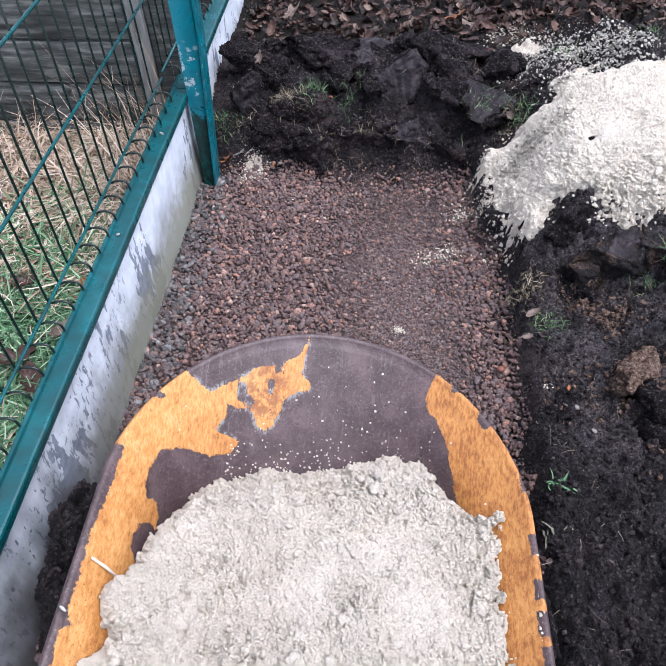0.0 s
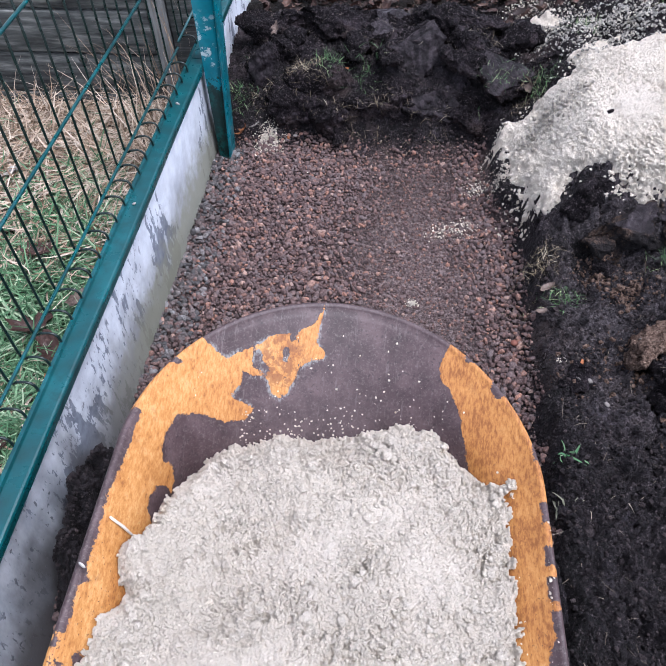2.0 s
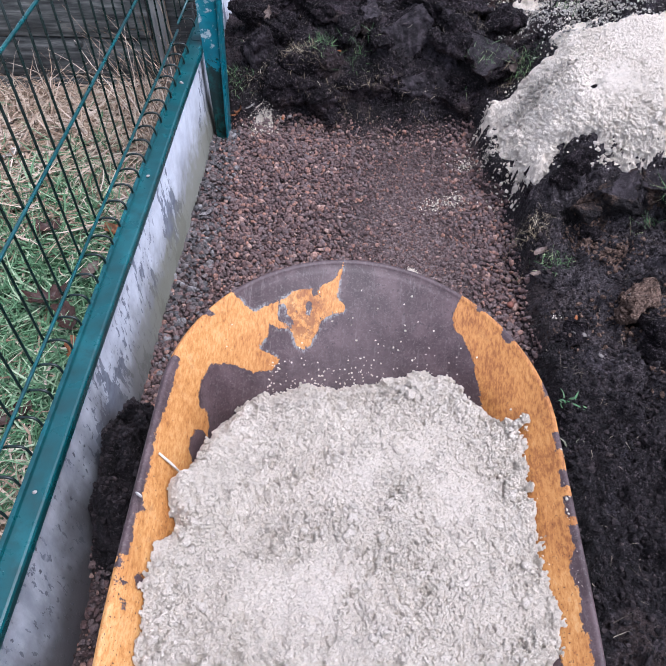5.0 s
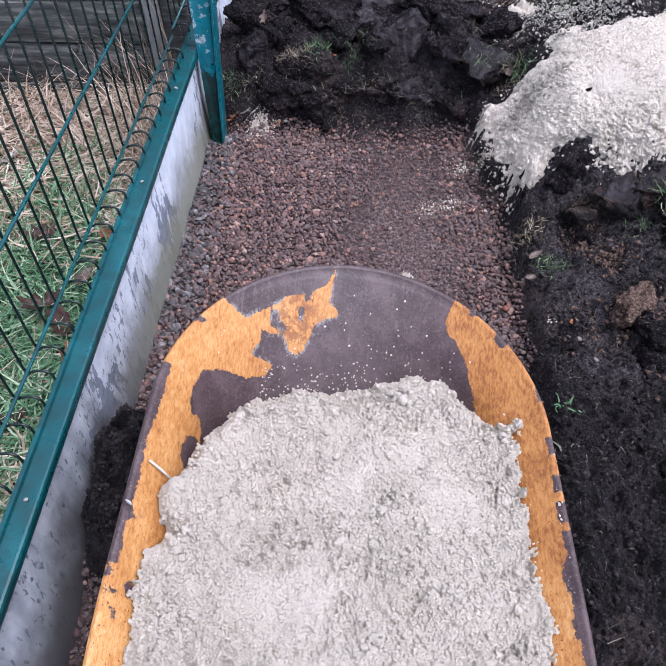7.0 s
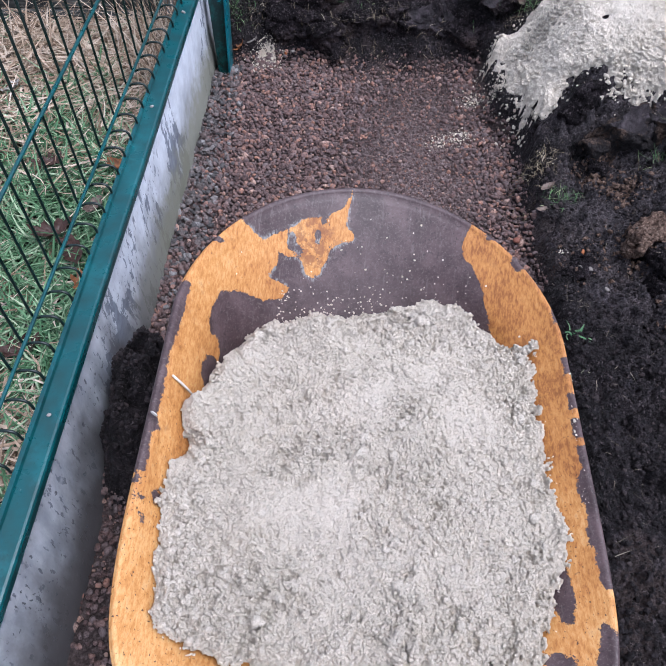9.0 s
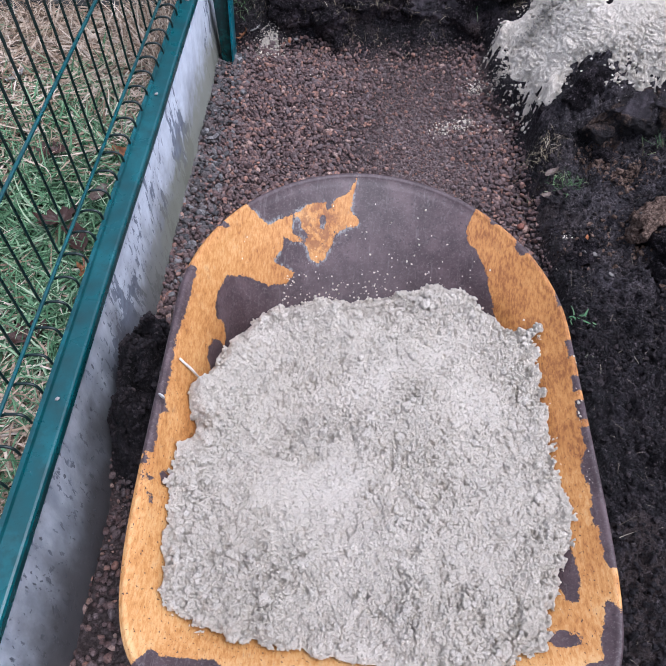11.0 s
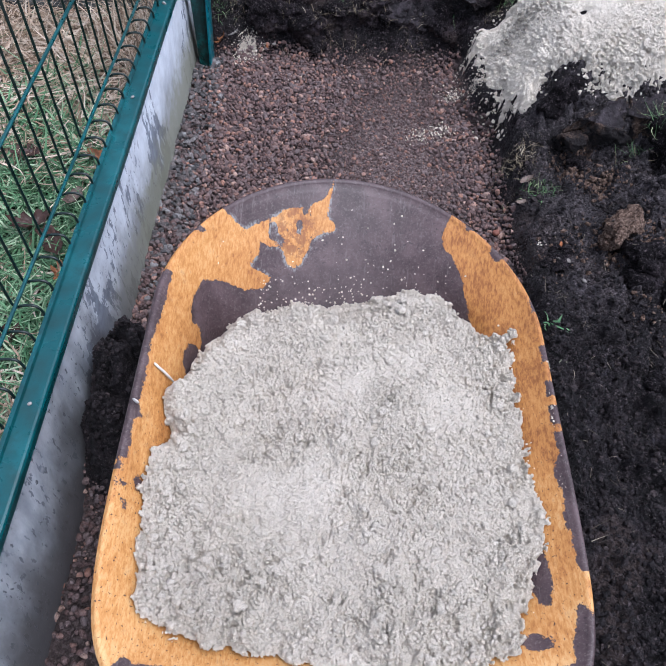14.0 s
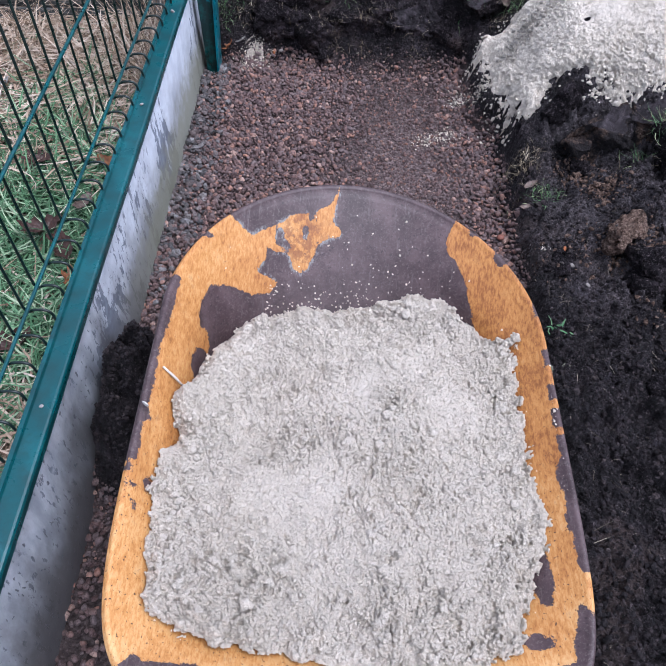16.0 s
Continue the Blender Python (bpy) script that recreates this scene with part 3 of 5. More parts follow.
def ground_height(x, y):
    z, heap = base_height(x, y)
    busy = np.clip(0.55 + 4 * heap + 0.5 * smooth(0.36, 0.46, x), 0, 1.15)
    flat = trodden(x, y)
    rough = 0.018 * fbm(x * 7, y * 7, 5, 4) + 0.032 * (clumps(x, y, 0.095, 3, 0.8, 0.35) - 0.35) + 0.023 * (clumps(x, y, 0.044, 8, 0.75) - 0.3)
    crumb = 0.014 * clumps(x, y, 0.023, 9, 0.65) + 0.0075 * clumps(x, y, 0.012, 10, 0.85) + 0.0030 * fbm(x * 150, y * 150, 11, 2, 0.7)
    under = mound(x, y, 0.57, 1.275, 0.28, 0.245, 0.85, power=8)
    z = z + heap + rough * busy * (1 - 0.65 * flat) * (1 - under) + (crumb * (1 - 0.75 * flat) + 0.006 * flat) * smooth(1.95, 1.8, y)
    edge, end = trench_edge(y), trench_end(x)
    inside = smooth(edge + 0.045, edge - 0.005, x) * smooth(end + 0.09, end - 0.01, y)
    floor = -0.008 - 0.014 * np.exp(-(((x + 0.05) / 0.2) ** 2)) + 0.003 * fbm(x * 40, y * 40, 6, 3) + 0.0022 * lumps(x, y, 0.011, 14)
    z = z * (1 - inside) + floor * inside
    # soil fallen between the wall and the barrow
    left = mound(x, y, -0.415, 0.27, 0.085, 0.140, 0.185, power=4)
    z = z + left * (0.75 + 0.5 * clumps(x, y, 0.04, 12)) + smooth(0.005, 0.03, left) * (0.012 * clumps(x, y, 0.019, 13, 0.8) + 0.006 * clumps(x, y, 0.010, 15))
    lawn = smooth(-0.505, -0.53, x)
    z = z * (1 - lawn) + lawn * (0.015 + 0.015 * fbm(x * 5, y * 5, 9, 3))
    out = smooth(2.5, 4.0, np.hypot(x, y - 0.8))
    return z * (1 - out) + 0.11 * out


xs = np.concatenate([[-900, -200, -60, -20, -8, -4, -2.6], np.arange(-1.9, -0.56, 0.02), np.arange(-0.56, 0.225, 0.0046), np.arange(0.225, 0.72, 0.0028), np.arange(0.72, 1.02, 0.005), np.arange(1.02, 1.6, 0.03), [2, 3, 5, 9, 20, 60, 200, 900]])
ys = np.concatenate([[-900, -200, -60, -20, -8, -4, -2, -1.2], np.arange(-0.8, -0.3, 0.02), np.arange(-0.3, 1.8, 0.0034), np.arange(1.8, 2.1, 0.006), np.arange(2.1, 3.2, 0.02), [3.5, 4, 5, 7, 10, 20, 60, 200, 900]])
ground_verts, ground_quads = sheet(xs, ys, ground_height)
ground = part("ground", mesh_of("ground", ground_verts, ground_quads), GROUND)
ground.data.attributes.new("trodden", "FLOAT", "POINT").data.foreach_set("value", trodden(ground_verts[:, 0], ground_verts[:, 1]).astype(np.float32))
tagged(ground, "dark crumbly dug soil with a gravel trench and grass", "ground", kind="structure")

# ---------------------------------------------------------------- plinth, rail, post, fence
def plinth(y0, y1):
    """A plinth wall, 0.27 m high, its face slightly uneven."""
    ny, nz = int((y1 - y0) / 0.012), 30
    yy, s = np.meshgrid(np.linspace(y0, y1, ny), np.linspace(0, 1, nz * 2 + 9))
    outline = [(-0.497, -0.12), (-0.497, 0.268), (-0.5190, 0.268), (-0.5190, -0.12)]
    length = np.array([0, 0.388, 0.4135, 0.8015])
    px = np.interp(s * 0.8015, length, [p[0] for p in outline])
    pz = np.interp(s * 0.8015, length, [p[1] for p in outline])
    face = (px > -0.4975) * smooth(0.26, 0.2, pz)
    px = px + face * (0.004 * fbm(yy * 3, pz * 5, 31, 3) + 0.0012 * fbm(yy * 30, pz * 30, 33, 3) + 0.006 * smooth(0.12, 0.0, pz))
    verts = np.stack([px, yy, pz], -1).reshape(-1, 3)
    rows = len(s)
    a = (np.arange(rows - 1)[:, None] * ny + np.arange(ny - 1)[None]).ravel()
    return verts, np.stack([a, a + 1, a + ny + 1, a + ny], -1)


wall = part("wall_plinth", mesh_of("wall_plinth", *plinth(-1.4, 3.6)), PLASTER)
tagged(wall, "white painted concrete fence plinth with flaking grey patches", "wall", kind="structure")


def rail(y0, y1):
    """A folded steel cap: flat top, raised lip at the back, folded skirt in front."""
    prof = [(-0.5200, 0.262), (-0.5200, 0.2805), (-0.5135, 0.2805), (-0.5120, 0.2745), (-0.4870, 0.2730), (-0.4840, 0.2715), (-0.4825, 0.2680), (-0.4850, 0.2500), (-0.4880, 0.2500), (-0.4900, 0.2680), (-0.5080, 0.2685)]
    bm = bmesh.new()
    ys_ = [y0 + (y1 - y0) * i / 24 for i in range(25)]
    rings = [[bm.verts.new((x + 0.0006 * math.sin(9 * y + x * 50), y, z + 0.0006 * math.sin(7 * y))) for x, z in prof] for y in ys_]
    for r, q in zip(rings, rings[1:]):
        for i in range(len(prof)):
            j = (i + 1) % len(prof)
            bm.faces.new((r[i], r[j], q[j], q[i]))
    bm.faces.new(rings[0][::-1])
    bm.faces.new(rings[-1])
    return mesh_bm("rail", bm, flat=True)


FENCE = thing("fence", "green welded wire mesh fence panel on a steel rail", "fence", (-0.55, 0.5, 0.27))
part("rail", rail(-1.4, 1.399), RAIL_GREEN, FENCE)


def askew(y):
    """The wires stand slightly out of line with the rail."""
    return 0.013 * (y - 0.76)


for z in (0.301, 0.491, 0.688, 0.884, 1.08, 1.22):
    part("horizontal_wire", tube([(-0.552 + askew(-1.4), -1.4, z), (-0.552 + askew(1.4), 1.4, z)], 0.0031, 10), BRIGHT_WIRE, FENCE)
wire_path = [(-0.5580, 1.25), (-0.5580, 0.40), (-0.5580, 0.315), (-0.5575, 0.302), (-0.5545, 0.2955), (-0.5500, 0.2945), (-0.5455, 0.2985), (-0.5380, 0.3000), (-0.5290, 0.3010), (-0.5215, 0.2990), (-0.5175, 0.2935), (-0.5160, 0.2860), (-0.5155, 0.2770)]
wire_mesh = mesh_bm("vertical_wire", tube([(x, 0, z) for x, z in wire_path], 0.0023, 8))
for i in range(56):
    y = -1.372 + i * 0.0492
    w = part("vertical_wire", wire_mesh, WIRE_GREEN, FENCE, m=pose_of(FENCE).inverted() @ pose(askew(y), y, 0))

FENCE2 = thing("fence", "green welded wire mesh fence panel beyond the post", "fence", (-0.55, 1.9, 0.27))
part("rail", rail(1.402, 3.6), RAIL_GREEN, FENCE2)
for z in (0.301, 0.494, 0.690, 0.886):
    part("horizontal_wire", tube([(-0.550, 1.43, z), (-0.550, 3.6, z)], 0.0032, 8), BRIGHT_WIRE, FENCE2)
for i in range(40):
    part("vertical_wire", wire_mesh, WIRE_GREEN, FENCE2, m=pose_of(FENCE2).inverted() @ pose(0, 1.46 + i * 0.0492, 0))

post = thing("fence_post", "square green steel fence post with chipped paint", "post", (-0.455, 1.405, 0))


def tapered(left, right, y0, y1, levels, bevel):
    """An upright bar whose sides follow left and right at each level."""
    bm = bmesh.new()
    rings = [[bm.verts.new(p) for p in ((l, y0, z), (r, y0, z), (r, y1, z), (l, y1, z))] for l, r, z in zip(left, right, levels)]
    for p, q in zip(rings, rings[1:]):
        for i in range(4):
            j = (i + 1) % 4
            bm.faces.new((p[i], p[j], q[j], q[i]))
    bm.faces.new(rings[0][::-1])
    bm.faces.new(rings[-1])
    long_edges = [e for e in bm.edges if abs(e.verts[0].co.z - e.verts[1].co.z) > 0.1]
    bmesh.ops.bevel(bm, geom=long_edges, offset=bevel, segments=2, affect="EDGES", profile=0.5)
    return bm


POST_LEVELS, POST_SIDE = (-0.25, -0.01, 0.43, 1.3), (-0.468, -0.456, -0.430, -0.428)
part("post_tube", tapered((-0.482,) * 4, POST_SIDE, 1.378, 1.428, POST_LEVELS, 0.004), post_material(), post, "green tube, dark and wet at its foot")
part("flange", tapered([x + 0.0008 for x in POST_SIDE], [x + 0.0052 for x in POST_SIDE], 1.372, 1.430, POST_LEVELS, 0.0012), POST_GREEN, post, "bright edge flange")

# ---------------------------------------------------------------- wheelbarrow
TRAY = pose(-0.045, 0.2795, 0.3305, 2.17, 7.55, 1.62)
FRONT, REAR, HALF, TAPER = 0.272, 0.509, 0.2785, -0.10
ROUND, SQUARE = 1.97, 7.0


def outline(u, inset=0.0, front=0.0, rear=0.0):
    """The tray's plan in the direction u from its middle, drawn in by the given amounts at the sides, the front and the rear."""
    c, s = math.cos(u), math.sin(u)
    a = HALF - inset - (right_flare(inset) if c > 0 else 0)
    n, b = (ROUND, FRONT - front) if s > 0 else (SQUARE, REAR - rear)
    r = (abs(c / a) ** n + abs(s / b) ** n) ** (-1 / n)
    return r * c * (1 + TAPER * r * s), r * s


def right_flare(inset):
    """The right wall leans out more than the left."""
    return 0.022 * smooth(0.0, 0.034, inset)


def angles(count):
    return [2 * math.pi * i / count for i in range(count)]


def within_plan(lx, ly, d):
    """Whether a spot lies inside the tray's wall at the depth d."""
    i, f, r = tray_level(d)
    b = np.where(ly > 0, FRONT - f, REAR - r)
    n = np.where(ly > 0, ROUND, SQUARE)
    a = HALF - i - np.where(lx > 0, right_flare(i), 0)
    return (np.abs(lx) / (a * (1 + TAPER * ly))) ** n + (np.abs(ly) / b) ** n < 1


def tray_level(d):
    """How far the tray's wall has come in at the depth d below its rim."""
    ease = 0.010 * smooth(-0.02, 0.06, d) - 0.0016
    return ease + 0.42 * d, ease + 1.33 * d, ease + 1.2 * d


PAINT_FRONT = [(-0.229, 0.199), (-0.208, 0.181), (-0.175, 0.168), (-0.149, 0.189), (-0.123, 0.206), (-0.115, 0.216), (-0.069, 0.231), (-0.045, 0.248), (-0.035, 0.273), (-0.040, 0.230), (-0.041, 0.219), (-0.027, 0.213), (-0.027, 0.202), (-0.050, 0.196), (-0.063, 0.185), (-0.071, 0.167), (-0.076, 0.154), (-0.087, 0.143), (-0.101, 0.147), (-0.107, 0.159), (-0.114, 0.165), (-0.138, 0.162), (-0.147, 0.163), (-0.147, 0.150), (-0.161, 0.131), (-0.151, 0.127), (-0.134, 0.127), (-0.125, 0.124), (-0.135, 0.110), (-0.165, 0.098), (-0.186, 0.097), (-0.205, 0.093), (-0.230, 0.076), (-0.239, 0.052), (-0.300, 0.052), (-0.300, 0.250)]
PAINT_LEFT = [(-0.23, 0.076), (-0.239, 0.052), (-0.243, 0.028), (-0.238, 0.011), (-0.229, 0.019), (-0.225, 0.004), (-0.224, -0.019), (-0.229, -0.015), (-0.237, -0.02), (-0.243, -0.04), (-0.244, -0.061), (-0.235, -0.075), (-0.229, -0.095), (-0.15, -0.12), (-0.15, -0.47), (-0.211, -0.472), (-0.235, -0.472), (-0.249, -0.465), (-0.28, -0.502), (-0.32, -0.474), (-0.31, -0.244), (-0.284, -0.242), (-0.283, -0.219), (-0.286, -0.19), (-0.276, -0.181), (-0.282, -0.165), (-0.28, -0.134), (-0.281, -0.101), (-0.281, -0.067), (-0.275, -0.024), (-0.273, 0.014), (-0.272, 0.036), (-0.268, 0.069), (-0.292, 0.079), (-0.249, 0.129)]
PAINT_RIGHT = [(0.175, 0.242), (0.159, 0.220), (0.150, 0.195), (0.155, 0.178), (0.170, 0.159), (0.180, 0.139), (0.188, 0.114), (0.197, 0.083), (0.204, 0.056), (0.215, 0.018), (0.190, -0.060), (0.150, -0.250), (0.150, -0.480), (0.261, -0.452), (0.264, -0.429), (0.272, -0.405), (0.277, -0.381), (0.310, -0.381), (0.310, -0.353), (0.283, -0.345), (0.284, -0.308), (0.278, -0.286), (0.281, -0.247), (0.275, -0.217), (0.283, -0.188), (0.279, -0.142), (0.280, -0.089), (0.281, -0.055), (0.280, -0.019), (0.310, -0.011), (0.310, 0.028), (0.275, 0.042), (0.274, 0.067), (0.273, 0.100), (0.290, 0.115), (0.260, 0.190), (0.200, 0.260)]


def paint_left_on(x, y):
    """How far inside the remaining paint a spot of the tray lies; negative on bare steel."""
    d = np.maximum(np.maximum(sd_poly(x, y, PAINT_FRONT), sd_poly(x, y, PAINT_LEFT)), sd_poly(x, y, PAINT_RIGHT))
    d = np.maximum(d, np.minimum(-0.425 - y, 0.195 - np.abs(x)))
    for cx, cy, rx, ry in ((-0.128, 0.184, 0.008, 0.013), (-0.118, 0.176, 0.010, 0.007), (-0.086, 0.199, 0.006, 0.009), (-0.269, -0.265, 0.004, 0.009), (-0.291, -0.254, 0.005, 0.006), (-0.285, -0.273, 0.006, 0.004), (-0.284, -0.299, 0.008, 0.008), (-0.250, 0.138, 0.016, 0.006), (0.196, 0.203, 0.012, 0.009), (0.236, 0.156, 0.013, 0.017), (0.246, -0.348, 0.011, 0.036), (0.228, -0.426, 0.020, 0.010), (-0.190, -0.482, 0.020, 0.012)):
        hole = (np.hypot((x - cx) / rx, (y - cy) / ry) - 1) * min(rx, ry)
        d = np.minimum(d, hole)
    # flecks of paint left on the rolled rim
    for cx, cy, rx, ry in ((0.284, -0.062, 0.008, 0.016), (0.285, -0.110, 0.007, 0.008), (0.286, -0.152, 0.008, 0.006), (0.281, 0.010, 0.007, 0.008), (0.290, -0.372, 0.009, 0.022), (-0.288, -0.330, 0.009, 0.05)):
        d = np.maximum(d, (1 - np.hypot((x - cx) / rx, (y - cy) / ry)) * min(rx, ry))
    return d


def with_paint(me):
    co = np.empty(len(me.vertices) * 3, np.float32)
    me.vertices.foreach_get("co", co)
    co = co.reshape(-1, 3)
    me.attributes.new("paint", "FLOAT", "POINT").data.foreach_set("value", paint_left_on(co[:, 0].astype(float), co[:, 1].astype(float)).astype(np.float32))
    return me


RIM = 0.0054


def tray_shell():
    us = angles(560)
    depths = [0.0068, 0.010] + [0.014 + 0.0045 * i for i in range(44)] + [0.218, 0.226, 0.229]
    bm = bmesh.new()
    rings = []
    for a in (-10, 10, 30, 48, 64):
        i, d = RIM * (math.sin(radians(a)) - 1), RIM * (1 - math.cos(radians(a)))
        ring = []
        for u in us:
            x, y = outline(u, i, i, i)
            ring.append(bm.verts.new((x, y, -d)))
        rings.append(ring)
    for d in depths:
        e = 0.05 * max(0.0, (d - 0.185) / 0.044) ** 2
        i, f, r = (float(v) + e for v in tray_level(d))
        ring = []
        for u in us:
            x, y = outline(u, i, f, r)
            dent = 0.0022 * noise.noise((x * 7, y * 7, d * 9)) * min(1, d / 0.02)
            ring.append(bm.verts.new((x + dent, y + dent, -d + dent)))
        rings.append(ring)
    for r, s in zip(rings, rings[1:]):
        for k in range(len(us)):
            j = (k + 1) % len(us)
            bm.faces.new((r[k], s[k], s[j], r[j]))
    bm.faces.new(rings[-1])
    return with_paint(mesh_bm("tray", bm))


barrow = thing("wheelbarrow", "worn orange wheelbarrow heaped with pale sand", "wheelbarrow", (-0.048, 0.12, 0.0))
into = pose_of(barrow).inverted()
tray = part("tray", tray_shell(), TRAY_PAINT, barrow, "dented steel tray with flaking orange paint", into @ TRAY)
solid = tray.modifiers.new("thickness", "SOLIDIFY")
solid.thickness, solid.offset = 0.003, -1
rim_pts = [(*outline(u, -RIM, -RIM, -RIM), -RIM) for u in angles(420)]
part("rim", with_paint(mesh_bm("rim", tube(rim_pts, RIM - 0.0004, 14, closed=True))), TRAY_PAINT, barrow, "rolled steel rim", into @ TRAY)

# sand in the tray
BROW = ((-0.32, 0.22), (-0.285, 0.265), (-0.250, 0.328), (-0.212, 0.376), (-0.14, 0.396), (-0.07, 0.384), (0.0, 0.410), (0.05, 0.432), (0.095, 0.428), (0.128, 0.385), (0.148, 0.340), (0.160, 0.334), (0.20, 0.352), (0.25, 0.36))


def sandy(x, y, seed, soft=1.0, coarse=1.0):
    """The surface of damp sand: rounded torn clumps of several sizes with narrow cracks between them, and calm dusty patches."""
    broken = soft * (0.5 + 0.5 * smooth(-0.45, 0.35, fbm(x * 12, y * 12, seed + 3, 3)))
    big = coarse * (0.0085 * clumps(x, y, 0.032, seed, 0.22, 0.5, 0.4, 0.1) + 0.0080 * clumps(x, y, 0.017, seed + 20, 0.45, 0.5, 0.4, 0.1))
    mid = 0.0068 * clumps(x, y, 0.0092, seed + 40, 0.85, 0.5, 0.4, 0.1)
    small = 0.0042 * clumps(x, y, 0.0050, seed + 60, 0.9, 0.55, 0.4, 0.1)
    pits = 0.0070 * smooth(0.45, 0.80, fbm(x * 85, y * 85, seed + 90, 3, 0.6))
    return broken * (big + mid + small - pits - 0.008) + (0.5 + 0.5 * broken) * 0.0012 * fbm(x * 260, y * 260, seed + 80, 2, 0.8) + 0.0015 * fbm(x * 25, y * 25, seed + 8, 2)


def calm(x, y):
    """Dusty places where the sand has slid smooth: a band across the heap and a flat beside it."""
    return np.clip(0.75 * mound(x, y, -0.01, 0.205, 0.13, 0.035, 1.0, turn=31, power=3) + 0.65 * mound(x, y, 0.085, 0.165, 0.06, 0.06, 1.0, power=3) + 0.4 * mound(x, y, -0.11, 0.02, 0.10, 0.05, 1.0, turn=15), 0, 0.8)


def load_height(x, y):
    z = 0.309 - 0.23 * np.maximum(0, x - 0.02) + 0.022 * smooth(-0.20, -0.31, x) + 0.006 * fbm(x * 9, y * 9, 41, 3) + mound(x, y, 0.0, 0.06, 0.17, 0.2, 0.012)
    brow = np.interp(x, *zip(*BROW)) + 0.008 * fbm(x * 30, y * 6, 44, 3)
    z = np.minimum(z, 0.222 + 0.85 * (brow - y) + 0.008 * fbm(x * 20, y * 20, 46, 3))
    z = z - mound(x, y, -0.305, 0.095, 0.030, 0.022, 0.05)
    z = z + mound(x, y, -0.285, 0.145, 0.02, 0.018, 0.022, power=4)
    z = z - 0.10 * np.maximum(0, -0.05 - y) - 0.25 * np.maximum(0, x - 0.1) * smooth(-0.02, -0.12, y)
    soft = 1 - calm(x, y)
    return z + sandy(x, y, 42, soft)


back = np.array(TRAY.inverted())


def in_tray(x, y, z):
    lx, ly, lz, _ = back @ np.stack([x, y, z, np.ones_like(x)])
    return within_plan(lx, ly, np.clip(-lz + 0.012, 0, 0.2))


load = part("sand_load", mesh_of("sand_load", *sheet(np.arange(-0.36, 0.26, 0.00112), np.arange(-0.26, 0.45, 0.00112), load_height, in_tray), flat=True), SAND)
tagged(load, "pale damp lumpy sand filling the wheelbarrow tray", "sand")

# ---------------------------------------------------------------- gravel
def ball(level):
    bm = bmesh.new()
    bmesh.ops.create_icosphere(bm, subdivisions=level, radius=1)
    out = np.array([v.co for v in bm.verts]), np.array([[v.index for v in f.verts] for f in bm.faces])
    bm.free()
    return out


BALLS = {level: ball(level) for level in (1, 2, 4, 5, 6)}


def stones(x, y, z, size, seed, level=2, flat=(0.55, 0.8), knobs=0.10, facets=0):
    """Many small stones or crumbs in one mesh, each with a shape of its own."""
    rng = np.random.default_rng(seed)
    base, tris = BALLS[level]
    n = len(x)
    axes = size[:, None] * np.stack([rng.uniform(0.9, 1.2, n), rng.uniform(0.8, 1.0, n), rng.uniform(*flat, n)], -1)
    q = rng.normal(size=(n, 4)) * [1, 0.35, 0.35, 1]
    q /= np.linalg.norm(q, axis=1, keepdims=True)
    w, a, b, c = q.T
    rot = np.stack([1 - 2 * (b * b + c * c), 2 * (a * b - c * w), 2 * (a * c + b * w), 2 * (a * b + c * w), 1 - 2 * (a * a + c * c), 2 * (b * c - a * w), 2 * (a * c - b * w), 2 * (b * c + a * w), 1 - 2 * (a * a + b * b)], -1).reshape(n, 3, 3)
    soft = rng.normal(0, knobs, (n, 3)) @ base.T
    knob = 1 + soft[..., None] + rng.normal(0, knobs * 0.6, (n, len(base), 1))
    shape = base[None] * knob
    for _ in range(facets):
        cut = rng.normal(size=(n, 3))
        cut /= np.linalg.norm(cut, axis=1, keepdims=True)
        over = np.clip(np.einsum("nvj,nj->nv", shape, cut) - rng.uniform(0.45, 0.85, (n, 1)), 0, None)
        shape = shape - over[..., None] * cut[:, None]
    verts = np.einsum("nij,nvj->nvi", rot, shape * axes[:, None]) + np.stack([x, y, z], -1)[:, None]
    faces = tris[None] + (np.arange(n) * len(base))[:, None, None]
    return verts.reshape(-1, 3), faces.reshape(-1, 3)


def jittered(x0, x1, y0, y1, step, rng):
    gx, gy = np.meshgrid(np.arange(x0, x1, step), np.arange(y0, y1, step * 0.87))
    gx[1::2] += step / 2
    return (gx + rng.uniform(-0.3, 0.3, gx.shape) * step).ravel(), (gy + rng.uniform(-0.3, 0.3, gy.shape) * step).ravel()


def joined(*parts):
    verts, faces, n = [], [], 0
    for v, f in parts:
        verts.append(v)
        faces.append(f + n)
        n += len(v)
    return np.concatenate(verts), np.concatenate(faces)


def compacted(x, y):
    """1 where feet and barrow have pressed fines over the stones, 0 elsewhere."""
    return np.exp(-(((x - 0.06) / 0.13) ** 2 + ((y - 0.93) / 0.32) ** 2)) + 0.6 * np.exp(-(((x - 0.03) / 0.16) ** 2 + ((y - 1.30) / 0.12) ** 2))


def in_trench(x, y, rng, slack=0.012):
    edge = trench_edge(y) + slack + 0.02 * fbm(x * 20, y * 20, 63, 2)
    keep = (x < edge) & (y < trench_end(x) + slack + 0.02 * rng.random(len(x))) & (ground_height(x, y) < 0.04)
    return keep & ~((np.abs(x + 0.05) < 0.22) & (y < 0.45))


